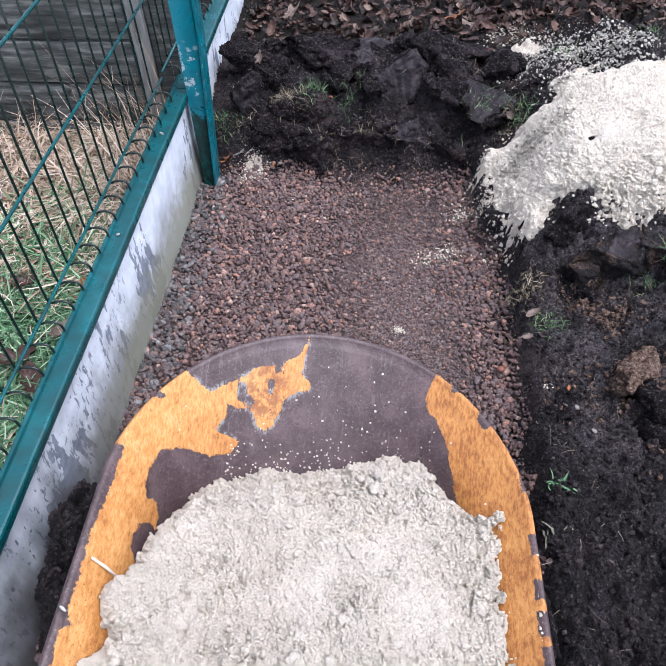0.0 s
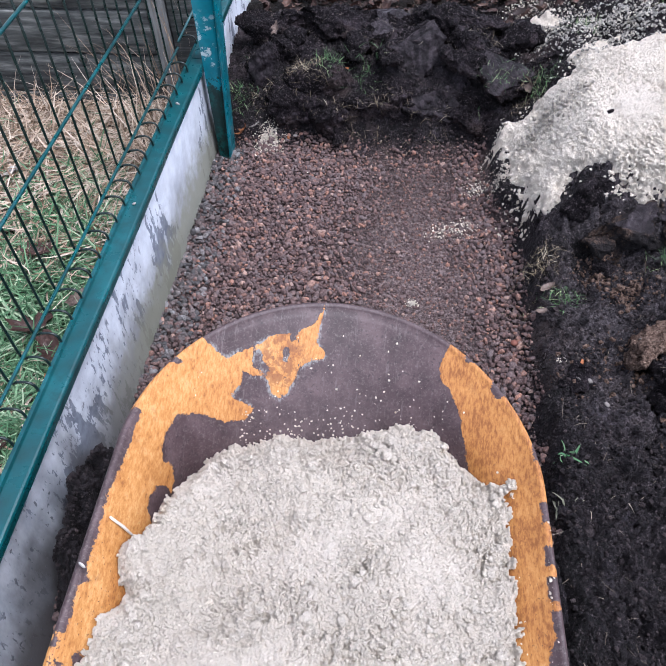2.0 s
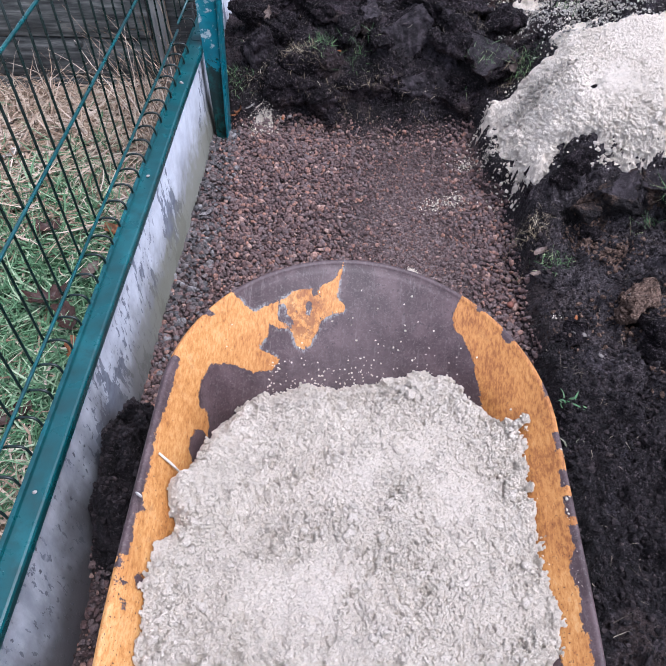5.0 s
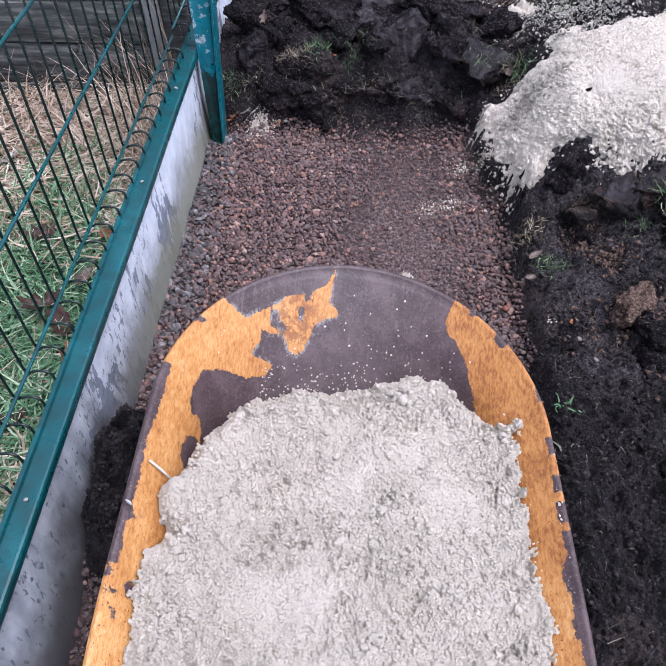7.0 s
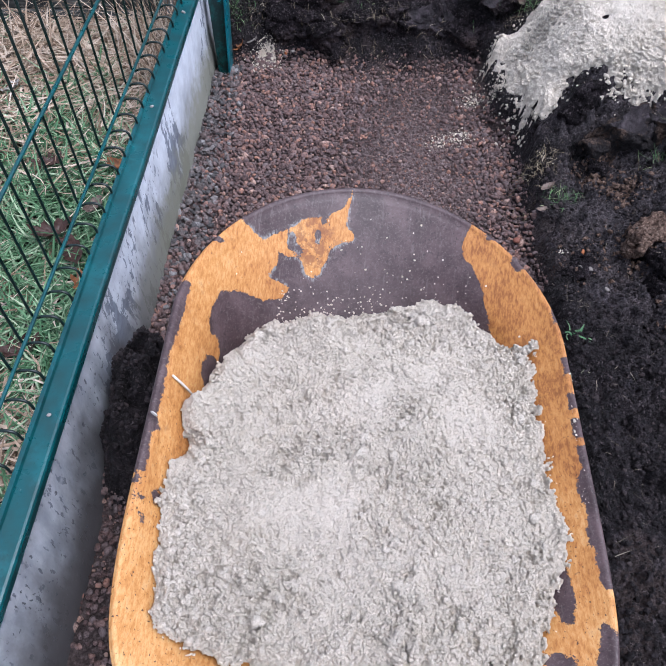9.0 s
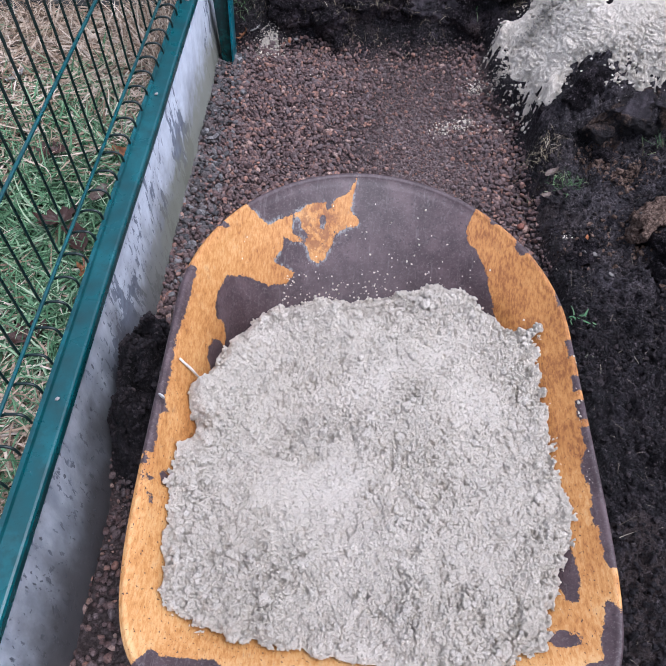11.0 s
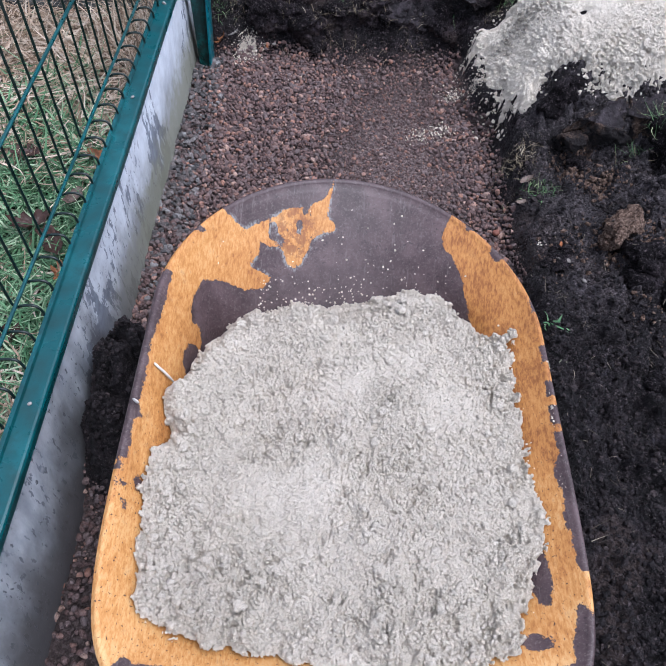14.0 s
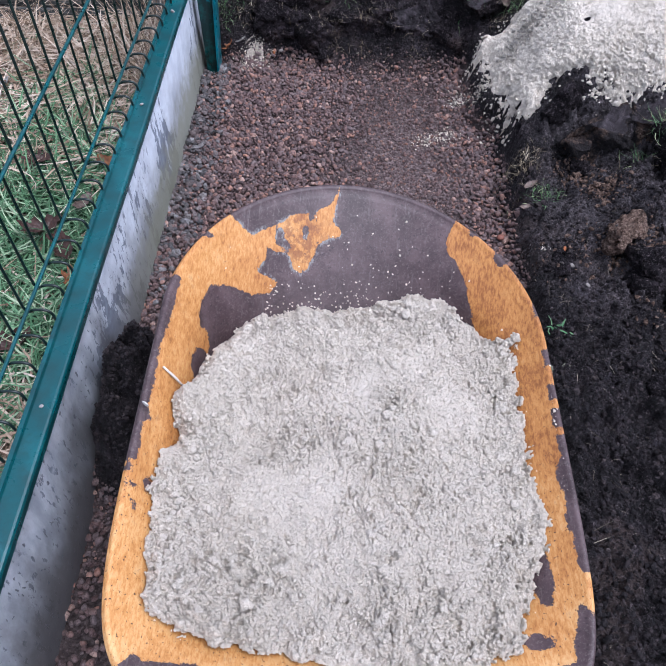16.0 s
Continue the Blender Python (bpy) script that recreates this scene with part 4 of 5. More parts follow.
def red_gravel():
    rng = np.random.default_rng(5)
    x, y = jittered(-0.49, 0.32, -0.4, 1.47, 0.0098, rng)
    press = compacted(x, y)
    patch = fbm(x * 6, y * 6, 61, 3)
    keep = in_trench(x, y, rng) & (rng.random(len(x)) < np.clip(1.0 - 0.95 * press + 0.4 * patch, 0.12, 1))
    keep &= ~(rng.random(len(x)) < 0.75 * smooth(0.6, 0.85, y) * smooth(-0.40, -0.46, x))
    keep &= ~((rng.random(len(x)) < 0.45) & (x < -0.28) & (y < 0.22))
    x, y, press = x[keep], y[keep], press[keep]
    size = rng.uniform(0.0034, 0.0068, len(x)) * (1 + 0.35 * (rng.random(len(x)) < 0.12)) * (1 - 0.25 * np.clip(press, 0, 1))
    big = stones(x, y, ground_height(x, y) + 0.0030 - 0.004 * press + 0.004 * rng.random(len(x)), size * 1.16, 5, 2, (0.6, 0.95), 0.16, 6)
    x, y = jittered(-0.49, 0.32, 0.0, 1.47, 0.0064, rng)
    keep = in_trench(x, y, rng, 0.02) & (rng.random(len(x)) < 0.8)
    x, y = x[keep], y[keep]
    small = stones(x, y, ground_height(x, y) + 0.0014, 0.0011 + 0.0030 * rng.random(len(x)) ** 1.5, 7, 1, (0.6, 0.95), 0.3)
    return joined(big, small)


def grey_gravel():
    rng = np.random.default_rng(6)
    x, y = jittered(-0.496, -0.34, 0.35, 1.42, 0.0115, rng)
    keep = rng.random(len(x)) < smooth(-0.385, -0.455, x) * smooth(0.5, 0.85, y) * 0.85
    x, y = x[keep], y[keep]
    return stones(x, y, ground_height(x, y) + 0.007, rng.uniform(0.0045, 0.0095, len(x)), 6, 2, (0.5, 0.9), 0.22, 6)


red = part("gravel", mesh_of("gravel", *red_gravel()), RED_GRAVEL)
tagged(red, "red-brown rounded gravel spread in the trench", "gravel", kind="stuff")
grey = part("gravel", mesh_of("gravel", *grey_gravel(), flat=True), GREY_GRAVEL)
tagged(grey, "grey crushed stone along the plinth wall", "gravel", kind="stuff")
stone_v, stone_f = stones(np.array([0.0]), np.array([0.0]), np.array([0.0]), np.array([0.0088]), 3, 2)
red_stone = part("stone", mesh_of("stone", stone_v, stone_f), plain_material("brick_red_stone", (0.17, 0.062, 0.042), 0.7), m=pose(0.268, 0.771, 0.012, 0, 0, 20))
tagged(red_stone, "smooth brick-red stone at the trench edge", "stone")

# ---------------------------------------------------------------- soil clods and crumbs
def clod(at, radii, turn, cuts=(), seed=0, material=None, label="dark clod of dug soil", cut_material=None, knob=1.0, name="soil_clod"):
    """A torn lump of earth, broken along a few planes; cuts are planes (normal, distance) where a spade has sliced it flat."""
    size = max(radii)
    base, tris = BALLS[6 if size > 0.09 else 5 if size > 0.04 else 4]
    rng = np.random.default_rng(seed + 500)
    off = rng.uniform(-50, 50, 3)
    p = base * (1 + 0.30 * knob * fbm3(base * 1.1 + off, seed, 3)[:, None])
    planes = []
    for _ in range(9):
        n = rng.normal(size=3) * (1, 1, 0.8)
        planes.append((n / np.linalg.norm(n), rng.uniform(0.42, 0.8), False))
    planes += [(np.array(n) / np.linalg.norm(n), d, True) for n, d in cuts]
    facing, spaded = base.copy(), np.zeros(len(base), bool)
    for k, (n, d, spade) in enumerate(planes):
        over = p @ n - d - (0.04 if spade else 0.10) * fbm3(base * 3 + off + 7 * k, seed + k, 2)
        met = over > 0
        p = p - np.where(met, over, 0)[:, None] * n * 0.96
        facing = np.where(met[:, None], n, facing)
        spaded = np.where(met, spade, spaded)
    q = p * radii
    facing = facing / radii
    facing /= np.linalg.norm(facing, axis=1, keepdims=True)
    # crumbs of 8 to 25 mm and finer grit in the torn faces
    bent = q + 0.006 * np.stack([fbm3(q * 45 + off + 9 * k, seed + k, 2) for k in range(3)], -1)
    r = 0.010 * fbm3(q * 26 + off, seed + 1, 3) + 0.0085 * (crumbs3(bent * 44 + off, seed + 2) - 0.4) + 0.0050 * (crumbs3(bent * 105 + off, seed + 3) - 0.4) + 0.0018 * fbm3(q * 320 + off, seed + 4, 2)
    streak = 0.0022 * fbm3(q * (160, 22, 160) + off, seed + 5, 2) + 0.005 * fbm3(q * 22 + off, seed + 6, 2)
    q = q + facing * (np.where(spaded, streak + 0.40 * r, r * knob) * min(1.0, size / 0.05))[:, None]
    me = mesh_of(name, q, tris)
    me.materials.append(material or SOIL)
    me.materials.append(cut_material or CUT_SOIL)
    me.polygons.foreach_set("material_index", spaded[tris].all(1).astype(np.int32))
    ob = part(name, me, None, m=pose(*at, *turn))
    return tagged(ob, label, "soil", "clods of dug soil")


HEAP_CLODS = (
    ((0.250, 1.515, 0.185), (0.112, 0.062, 0.034), (12, 20, -27), (((0, -0.35, 1), 0.30),), "slick grey spade-cut clod of wet soil"),
    ((0.010, 1.585, 0.165), (0.115, 0.060, 0.075), (0, -24, 10), (((0.10, -0.75, 0.65), 0.34),), "dark clod with a smooth spade-cut face"),
    ((0.075, 1.500, 0.075), (0.125, 0.060, 0.075), (0, -6, 4), (((0.10, -0.8, 0.55), 0.42),), "dark clod with a slick spade-cut face"),
    ((-0.032, 1.680, 0.195), (0.100, 0.070, 0.045), (0, 6, -8), (((0, -0.45, 1), 0.55),), "grey crusted clod on the heap"),
    ((0.120, 1.700, 0.195), (0.170, 0.080, 0.062), (0, 4, -6), (), "long rough clod on the ridge of the heap"),
    ((0.180, 1.615, 0.180), (0.105, 0.065, 0.058), (0, 14, -18), (((0.25, -0.5, 0.85), 0.62),), "rough clod in the heap"),
    ((-0.378, 1.565, 0.135), (0.058, 0.052, 0.098), (0, 8, 18), (((0.4, -1, 0.2), 0.36), ((-0.7, -0.8, 0.3), 0.5)), "dark block with smooth spade-cut faces"),
    ((-0.205, 1.595, 0.115), (0.120, 0.075, 0.075), (0, -4, 5), (), "turf clod with dry grass and roots"),
    ((-0.295, 1.640, 0.145), (0.080, 0.065, 0.058), (0, 5, 25), (), "rough clod in the heap"),
    ((0.365, 1.535, 0.155), (0.075, 0.062, 0.070), (0, -12, 10), (), "rough clod with grass roots"),
    ((0.305, 1.655, 0.190), (0.068, 0.055, 0.052), (0, 0, 30), (), "rounded dark clod on the heap"),
    ((-0.290, 1.510, 0.055), (0.098, 0.058, 0.064), (0, 5, -12), (), "crumbling clod at the foot of the heap"),
    ((-0.085, 1.515, 0.075), (0.105, 0.060, 0.062), (0, -3, 8), (), "crumbling clod at the foot of the heap"),
    ((-0.190, 1.495, 0.045), (0.080, 0.052, 0.052), (0, 0, -20), (), "crumbling clod at the foot of the heap"),
    ((0.190, 1.510, 0.060), (0.095, 0.058, 0.070), (0, 10, -10), (), "dark crumbling clod at the foot of the heap"),
    ((-0.370, 1.750, 0.165), (0.105, 0.080, 0.058), (0, 6, 20), (), "rough clod on top of the heap"),
    ((-0.185, 1.730, 0.180), (0.115, 0.070, 0.052), (0, -4, 5), (), "rough clod on top of the heap"),
    ((0.085, 1.600, 0.120), (0.085, 0.055, 0.060), (0, 10, -30), (), "rough clod in the heap"),
    ((0.418, 1.045, 0.122), (0.062, 0.050, 0.076), (0, 10, 20), (), "black clod at the edge of the sand"),
    ((0.345, 1.075, 0.085), (0.036, 0.030, 0.034), (0, 10, 50), (((0.2, -0.6, 1), 0.3),), "small slick black clod below the sand"),
    ((0.447, 1.190, 0.262), (0.020, 0.016, 0.022), (0, 10, 50), (), "small black clod showing through the sand"),
    ((0.545, 1.225, 0.280), (0.018, 0.010, 0.013), (0, 10, 20), (), "small black clod showing through the sand"),
    ((0.498, 0.985, 0.122), (0.086, 0.062, 0.064), (0, 8, -18), (((0.15, -0.35, 1), 0.68),), "cracked dark clod with brown loam"),
    ((0.605, 1.015, 0.150), (0.105, 0.068, 0.070), (0, -6, -22), (((0.0, -0.4, 1), 0.60),), "cracked dark clod with brown loam"),
    ((0.660, 0.920, 0.130), (0.098, 0.075, 0.078), (0, -10, 10), (), "rough dark clod on the bank"),
    ((0.630, 0.790, 0.100), (0.078, 0.062, 0.056), (0, 5, 60), (), "rough dark clod on the bank"),
    ((0.555, 0.635, 0.088), (0.068, 0.052, 0.044), (0, 5, 20), (), "rough dark clod on the bank"),
    ((0.660, 0.540, 0.085), (0.088, 0.066, 0.056), (0, 5, 20), (), "rough dark clod on the bank"),
)
for n, (at, radii, turn, cuts, label) in enumerate(HEAP_CLODS):
    clod((at[0], at[1], at[2] + 0.012), tuple(1.08 * r for r in radii), turn, cuts, n + 1, DARK_LOAM if "brown loam" in label else SOIL, label)


def on_ground(x, y):
    return float(ground_height(np.array([x]), np.array([y]))[0])


rng = random.Random(77)
for n in range(34):
    if n < 20:
        x, y, r = rng.uniform(-0.42, 0.34), rng.uniform(1.47, 1.74), rng.uniform(0.024, 0.048)
    else:
        x, y, r = rng.uniform(0.36, 0.74), rng.uniform(0.15, 0.98), rng.uniform(0.018, 0.036)
    z = float(ground_height(np.array([x]), np.array([y]))[0])
    z += r * (0.9 if n < 20 and y > 1.52 else 0.1)
    clod((x, y, z), (r * rng.uniform(1.0, 1.5), r, r * rng.uniform(0.6, 0.95)), (rng.uniform(-20, 20), rng.uniform(-20, 20), rng.uniform(0, 360)), (), 80 + n, label="small dark clod on the heap" if n < 20 else "small dark clod on the bank", knob=1.2)
clod((0.490, 0.705, on_ground(0.490, 0.705) + 0.018), (0.046, 0.040, 0.038), (0, 0, 30), (), 40, LOAM, "reddish-brown crumbly clod on black soil", LOAM, 1.5)
clod((0.438, 0.958, 0.130), (0.036, 0.030, 0.024), (8, 6, -10), (), 42, DARK_LOAM, "crust of brown loam on a clod", DARK_LOAM, 1.2)
clod((0.575, 1.040, 0.182), (0.060, 0.040, 0.026), (8, 6, -20), (), 45, LOAM, "crust of brown loam on a clod", LOAM, 1.0)
clod((0.266, 0.10, 0.085), (0.024, 0.19, 0.135), (0, 0, 3), (), 44, label="ridge of soil heaped beside the barrow", knob=0.7)


def soil_crumbs():
    rng = np.random.default_rng(21)
    n = 26000
    x, y = rng.uniform(0.25, 0.85, n), rng.uniform(-0.25, 1.3, n)
    hx, hy = rng.uniform(-0.5, 0.6, 9000), rng.uniform(1.42, 1.85, 9000)
    lx, ly = rng.uniform(-0.495, -0.34, 5000), rng.uniform(-0.18, 0.42, 5000)
    x, y = np.concatenate([x, hx, lx]), np.concatenate([y, hy, ly])
    z = ground_height(x, y)
    keep = (z > 0.018) & (fbm(x * 6, y * 6, 81, 3) + rng.random(len(x)) * 1.6 > 0.35)
    x, y, z = x[keep], y[keep], z[keep]
    size = 0.0012 + 0.0046 * rng.random(len(x)) ** 2.6
    small = stones(x, y, z + size * 0.25, size, 22, 1, (0.6, 0.95), 0.3)
    pick = rng.random(len(x)) < 0.02
    x, y, z = x[pick], y[pick], z[pick]
    size = 0.004 + 0.007 * rng.random(len(x)) ** 2.5
    return joined(small, stones(x, y, z - size * 0.1, size * 0.8, 23, 2, (0.45, 0.8), 0.3, 5))


def loam_crumbs():
    """Pale brown loam crumbled over the bank in patches."""
    rng = np.random.default_rng(25)
    spots = ((0.482, 0.846, 0.022, 420), (0.432, 0.900, 0.026, 260), (0.550, 0.640, 0.030, 360), (0.445, 0.955, 0.018, 160), (0.500, 0.690, 0.045, 220), (0.40, 0.66, 0.05, 140), (0.60, 0.50, 0.05, 160))
    x = np.concatenate([rng.normal(cx, r, n) for cx, cy, r, n in spots])
    y = np.concatenate([rng.normal(cy, 0.7 * r, n) for cx, cy, r, n in spots])
    size = 0.0010 + 0.0050 * rng.random(len(x)) ** 3
    return stones(x, y, ground_height(x, y) + 0.3 * size, size, 26, 2, (0.5, 0.9), 0.34, 2)


loam = part("loam_crumbs", mesh_of("loam_crumbs", *loam_crumbs()), LOAM)
tagged(loam, "crumbled pale brown loam on the dark bank", "soil", kind="stuff")
crumbs = part("soil_crumbs", mesh_of("soil_crumbs", *soil_crumbs(), flat=True), CRUMB)
tagged(crumbs, "loose black soil crumbs over the dug earth", "soil", kind="stuff")

# ---------------------------------------------------------------- sand pile beside the trench
PILE = [(0.268, 1.205), (0.243, 1.33), (0.218, 1.36), (0.25, 1.43), (0.31, 1.42), (0.335, 1.45), (0.395, 1.45), (0.405, 1.52), (0.44, 1.54), (0.51, 1.505), (0.59, 1.515), (0.70, 1.54), (0.82, 1.52), (0.86, 1.40), (0.85, 1.15), (0.80, 1.04), (0.72, 1.010), (0.62, 1.005), (0.55, 1.012), (0.49, 1.022), (0.460, 1.040), (0.430, 1.066), (0.390, 1.085), (0.362, 1.060), (0.318, 1.045), (0.280, 1.10)]


def pile_depth(x, y):
    ragged = sd_poly(x, y, PILE) + 0.015 * fbm(x * 26, y * 26, 71, 4, 0.55)
    hollow = mound(x, y, 0.447, 1.195, 0.014, 0.018, 1) + mound(x, y, 0.545, 1.225, 0.013, 0.008, 1)
    return 0.050 * smooth(-0.012, 0.045, ragged) + 0.030 * smooth(0.03, 0.13, ragged) - 0.012 - 0.015 * hollow + 0.007 * smooth(-0.002, 0.010, ragged)


def pile_height(x, y):
    z, heap = base_height(x, y)
    edge = trench_edge(y)
    inside = smooth(edge + 0.045, edge - 0.005, x) * smooth(1.51, 1.41, y)
    z = (z + heap * 0.6) * (1 - inside) - 0.005 * inside
    z = np.maximum(z, base_height(x, y)[0] * (1 - inside) - 0.012)
    return z + pile_depth(x, y) + 0.004 * smooth(-0.014, 0.004, pile_depth(x, y))


def pile_sheet():
    """The pile's skin, its crumbs pushed out square to the slope."""
    verts, faces = sheet(np.arange(0.20, 0.84, 0.0016), np.arange(1.0, 1.62, 0.0016), pile_height, cover)
    x, y, z = verts.T
    e = 0.012
    sx, sy = (pile_height(x + e, y) - pile_height(x - e, y)) / (2 * e), (pile_height(x, y + e) - pile_height(x, y - e)) / (2 * e)
    n = np.stack([-sx, -sy, np.ones_like(sx)], -1)
    n /= np.linalg.norm(n, axis=1, keepdims=True)
    soft = 1 - 0.8 * mound(x, y, 0.48, 1.20, 0.05, 0.07, 1.0, power=3)
    out = sandy(x + 0.8 * z, y + 0.8 * z, 72, 0.45 * soft, 0.8) * smooth(-0.014, 0.004, pile_depth(x, y))
    return verts + n * out[:, None], faces


def cover(x, y, z):
    return (z > ground_height(x, y) - 0.008) & (x > trench_edge(y) + 0.028 + 0.02 * fbm(x * 40, y * 40, 77, 3))


pile = part("sand_heap", mesh_of("sand_heap", *pile_sheet(), flat=True), SAND)
tagged(pile, "pile of pale sand spilled over dark soil", "sand")


def pile_crumbs():
    rng = np.random.default_rng(31)
    x, y = rng.uniform(0.2, 0.80, 15000), rng.uniform(1.0, 1.62, 15000)
    d = sd_poly(x, y, PILE) + 0.015 * fbm(x * 26, y * 26, 71, 4, 0.55)
    keep = (d > -0.030 * rng.random(len(x)) ** 2.5) & (rng.random(len(x)) < 0.5 + 0.5 * fbm(x * 10, y * 10, 75, 2))
    x, y = x[keep], y[keep]
    z = np.maximum(pile_height(x, y), ground_height(x, y))
    size = 0.0007 + 0.0032 * rng.random(len(x)) ** 4
    loose = stones(x, y, z + size * 0.2, size, 32, 1, (0.6, 0.95), 0.30)
    # crusts broken into lumps along the lower edge
    x, y = np.concatenate([rng.normal(0.475, 0.035, 130), rng.normal(0.56, 0.05, 110), rng.normal(0.285, 0.02, 60)]), np.concatenate([rng.normal(1.050, 0.014, 130), rng.normal(1.055, 0.016, 110), rng.normal(1.16, 0.05, 60)])
    z = np.maximum(pile_height(x, y), ground_height(x, y))
    size = 0.0022 + 0.0048 * rng.random(len(x)) ** 2
    return joined(loose, stones(x, y, z + size * 0.2, size, 38, 2, (0.6, 0.9), 0.34, 5))


part("crumb_layer", mesh_of("crumb_layer", *pile_crumbs(), flat=True), SAND, pile)["kind"] = "stuff"


def pale_stones():
    rng = np.random.default_rng(33)
    ax, ay = rng.normal(0.52, 0.085, 3600), rng.normal(1.620, 0.055, 3600)
    ax, ay = np.concatenate([ax, rng.normal(0.37, 0.06, 1100)]), np.concatenate([ay, rng.normal(1.745, 0.05, 1100)])
    cx, cy = rng.normal(0.47, 0.035, 50), rng.normal(1.50, 0.025, 50)
    x, y = np.concatenate([ax, cx]), np.concatenate([ay, cy])
    z = np.maximum(np.where(sd_poly(x, y, PILE) > -0.01, pile_height(x, y), 0), ground_height(x, y))
    return stones(x, y, z + 0.002, 0.0016 + 0.0040 * rng.random(len(x)) ** 2, 34, 1, (0.5, 0.85), 0.2, 6)


def damp_lumps():
    rng = np.random.default_rng(37)
    x, y = rng.normal(0.352, 0.032, 150), rng.normal(1.300, 0.022, 150)
    z = np.maximum(pile_height(x, y), ground_height(x, y))
    return stones(x, y, z + 0.003, 0.0022 + 0.0045 * rng.random(len(x)) ** 1.7, 39, 2, (0.6, 0.9), 0.2, 5)


pale = part("gravel", mesh_of("gravel", *pale_stones(), flat=True), PALE_GRAVEL)
tagged(pale, "grey pebbles dusted with sand beside the pile", "gravel", kind="stuff")


part("damp_sand", mesh_of("damp_sand", *damp_lumps()), DAMP_SAND, pile, "grey damp lumps of sand")["kind"] = "stuff"


def spill_mound(cx, cy, rx, ry, h, seed):
    """A small low heap of sand with a ragged edge, as triangles."""
    def height(x, y):
        ragged = 1 + 0.3 * fbm(x * 60, y * 60, seed, 3)
        return ground_height(x, y) - 0.004 + (h + 0.004) * np.exp(-((((x - cx) / rx) ** 2 + ((y - cy) / ry) ** 2) ** 1.3)) * ragged + 0.5 * sandy(x, y, seed)

    v, q = sheet(np.arange(cx - 2 * rx, cx + 2 * rx, 0.0016), np.arange(cy - 2 * ry, cy + 2 * ry, 0.0016), height, lambda x, y, z: z > ground_height(x, y) + 0.001)
    return v, np.concatenate([q[:, :3], q[:, [0, 2, 3]]])


def spilled_sand():
    rng = np.random.default_rng(35)
    xs_, ys_ = [], []
    for cx, cy, r, n in ((-0.356, 1.440, 0.030, 1600), (0.054, 0.891, 0.010, 260), (0.205, 1.29, 0.026, 500), (0.262, 1.25, 0.022, 1500), (0.11, 1.129, 0.026, 260), (0.165, 1.14, 0.028, 400), (0.37, 1.75, 0.09, 2600), (0.33, 1.84, 0.05, 900), (-0.21, 1.345, 0.015, 40), (0.258, 0.045, 0.014, 160), (0.339, 0.682, 0.008, 12)):
        xs_.append(rng.normal(cx, r * 0.7, n))
        ys_.append(rng.normal(cy, r * (2.2 if cx == 0.258 else 0.6), n))
    x, y = np.concatenate(xs_), np.concatenate(ys_)
    z = ground_height(x, y) + 0.005
    ridge = (np.abs(x - 0.258) < 0.04) & (y < 0.2)
    z = np.where(ridge, 0.205 + 0.02 * rng.random(len(x)), z)
    x = np.where(ridge, 0.262 + 0.25 * (x - 0.258), x)
    size = 0.0005 + 0.0022 * rng.random(len(x)) ** 5
    low = [spill_mound(-0.352, 1.442, 0.034, 0.024, 0.006, 91), spill_mound(0.36, 1.75, 0.06, 0.035, 0.016, 94), spill_mound(0.054, 0.891, 0.012, 0.008, 0.005, 95)]
    return joined(*low, stones(x, y, z + size * 0.3, size, 36, 1, (0.6, 0.9), 0.22))


spill = part("spilled_sand", mesh_of("spilled_sand", *spilled_sand()), SAND)
tagged(spill, "small spills of pale sand on gravel and soil", "sand", kind="stuff")


def clusters(x, y, z, size, seed):
    """Lumps that each cling together from a few smaller crumbs."""
    rng = np.random.default_rng(seed)
    out = []
    for k in range(6):
        dx, dy, dz = rng.normal(0, 0.42, (3, len(x))) * size if k else np.zeros((3, len(x)))
        out.append(stones(x + dx, y + dy, z + 0.1 * size + 0.7 * np.abs(dz), size * (rng.uniform(0.35, 0.62, len(x)) if k else 0.8), seed + k, 2 if k < 1 else 1, (0.7, 1.0), 0.3))
    return out


def load_crumbs():
    rng = np.random.default_rng(51)
    x, y = rng.uniform(-0.34, 0.24, 42000), rng.uniform(-0.25, 0.42, 42000)
    keep = rng.random(len(x)) < (0.62 + 0.6 * fbm(x * 14, y * 14, 52, 3)) * (1 - 0.8 * calm(x, y))
    x, y = x[keep], y[keep]
    z = load_height(x, y)
    keep = in_tray(x, y, z - 0.002)
    x, y, z = x[keep], y[keep], z[keep]
    size = 0.0007 + 0.0023 * rng.random(len(x)) ** 2.6
    small = stones(x, y, z + size * 0.2, size, 53, 1, (0.65, 1.0), 0.36)
    pick = rng.random(len(x)) < 0.035 + 0.10 * smooth(0.24, 0.33, y) + 0.10 * smooth(-0.2, -0.28, x)
    x, y, z = x[pick], y[pick], z[pick]
    size = 0.0018 + 0.0062 * rng.random(len(x)) ** 3.2
    return joined(small, *clusters(x, y, z, size, 54))


part("crumb_layer", mesh_of("crumb_layer", *load_crumbs()), SAND, load)["kind"] = "stuff"


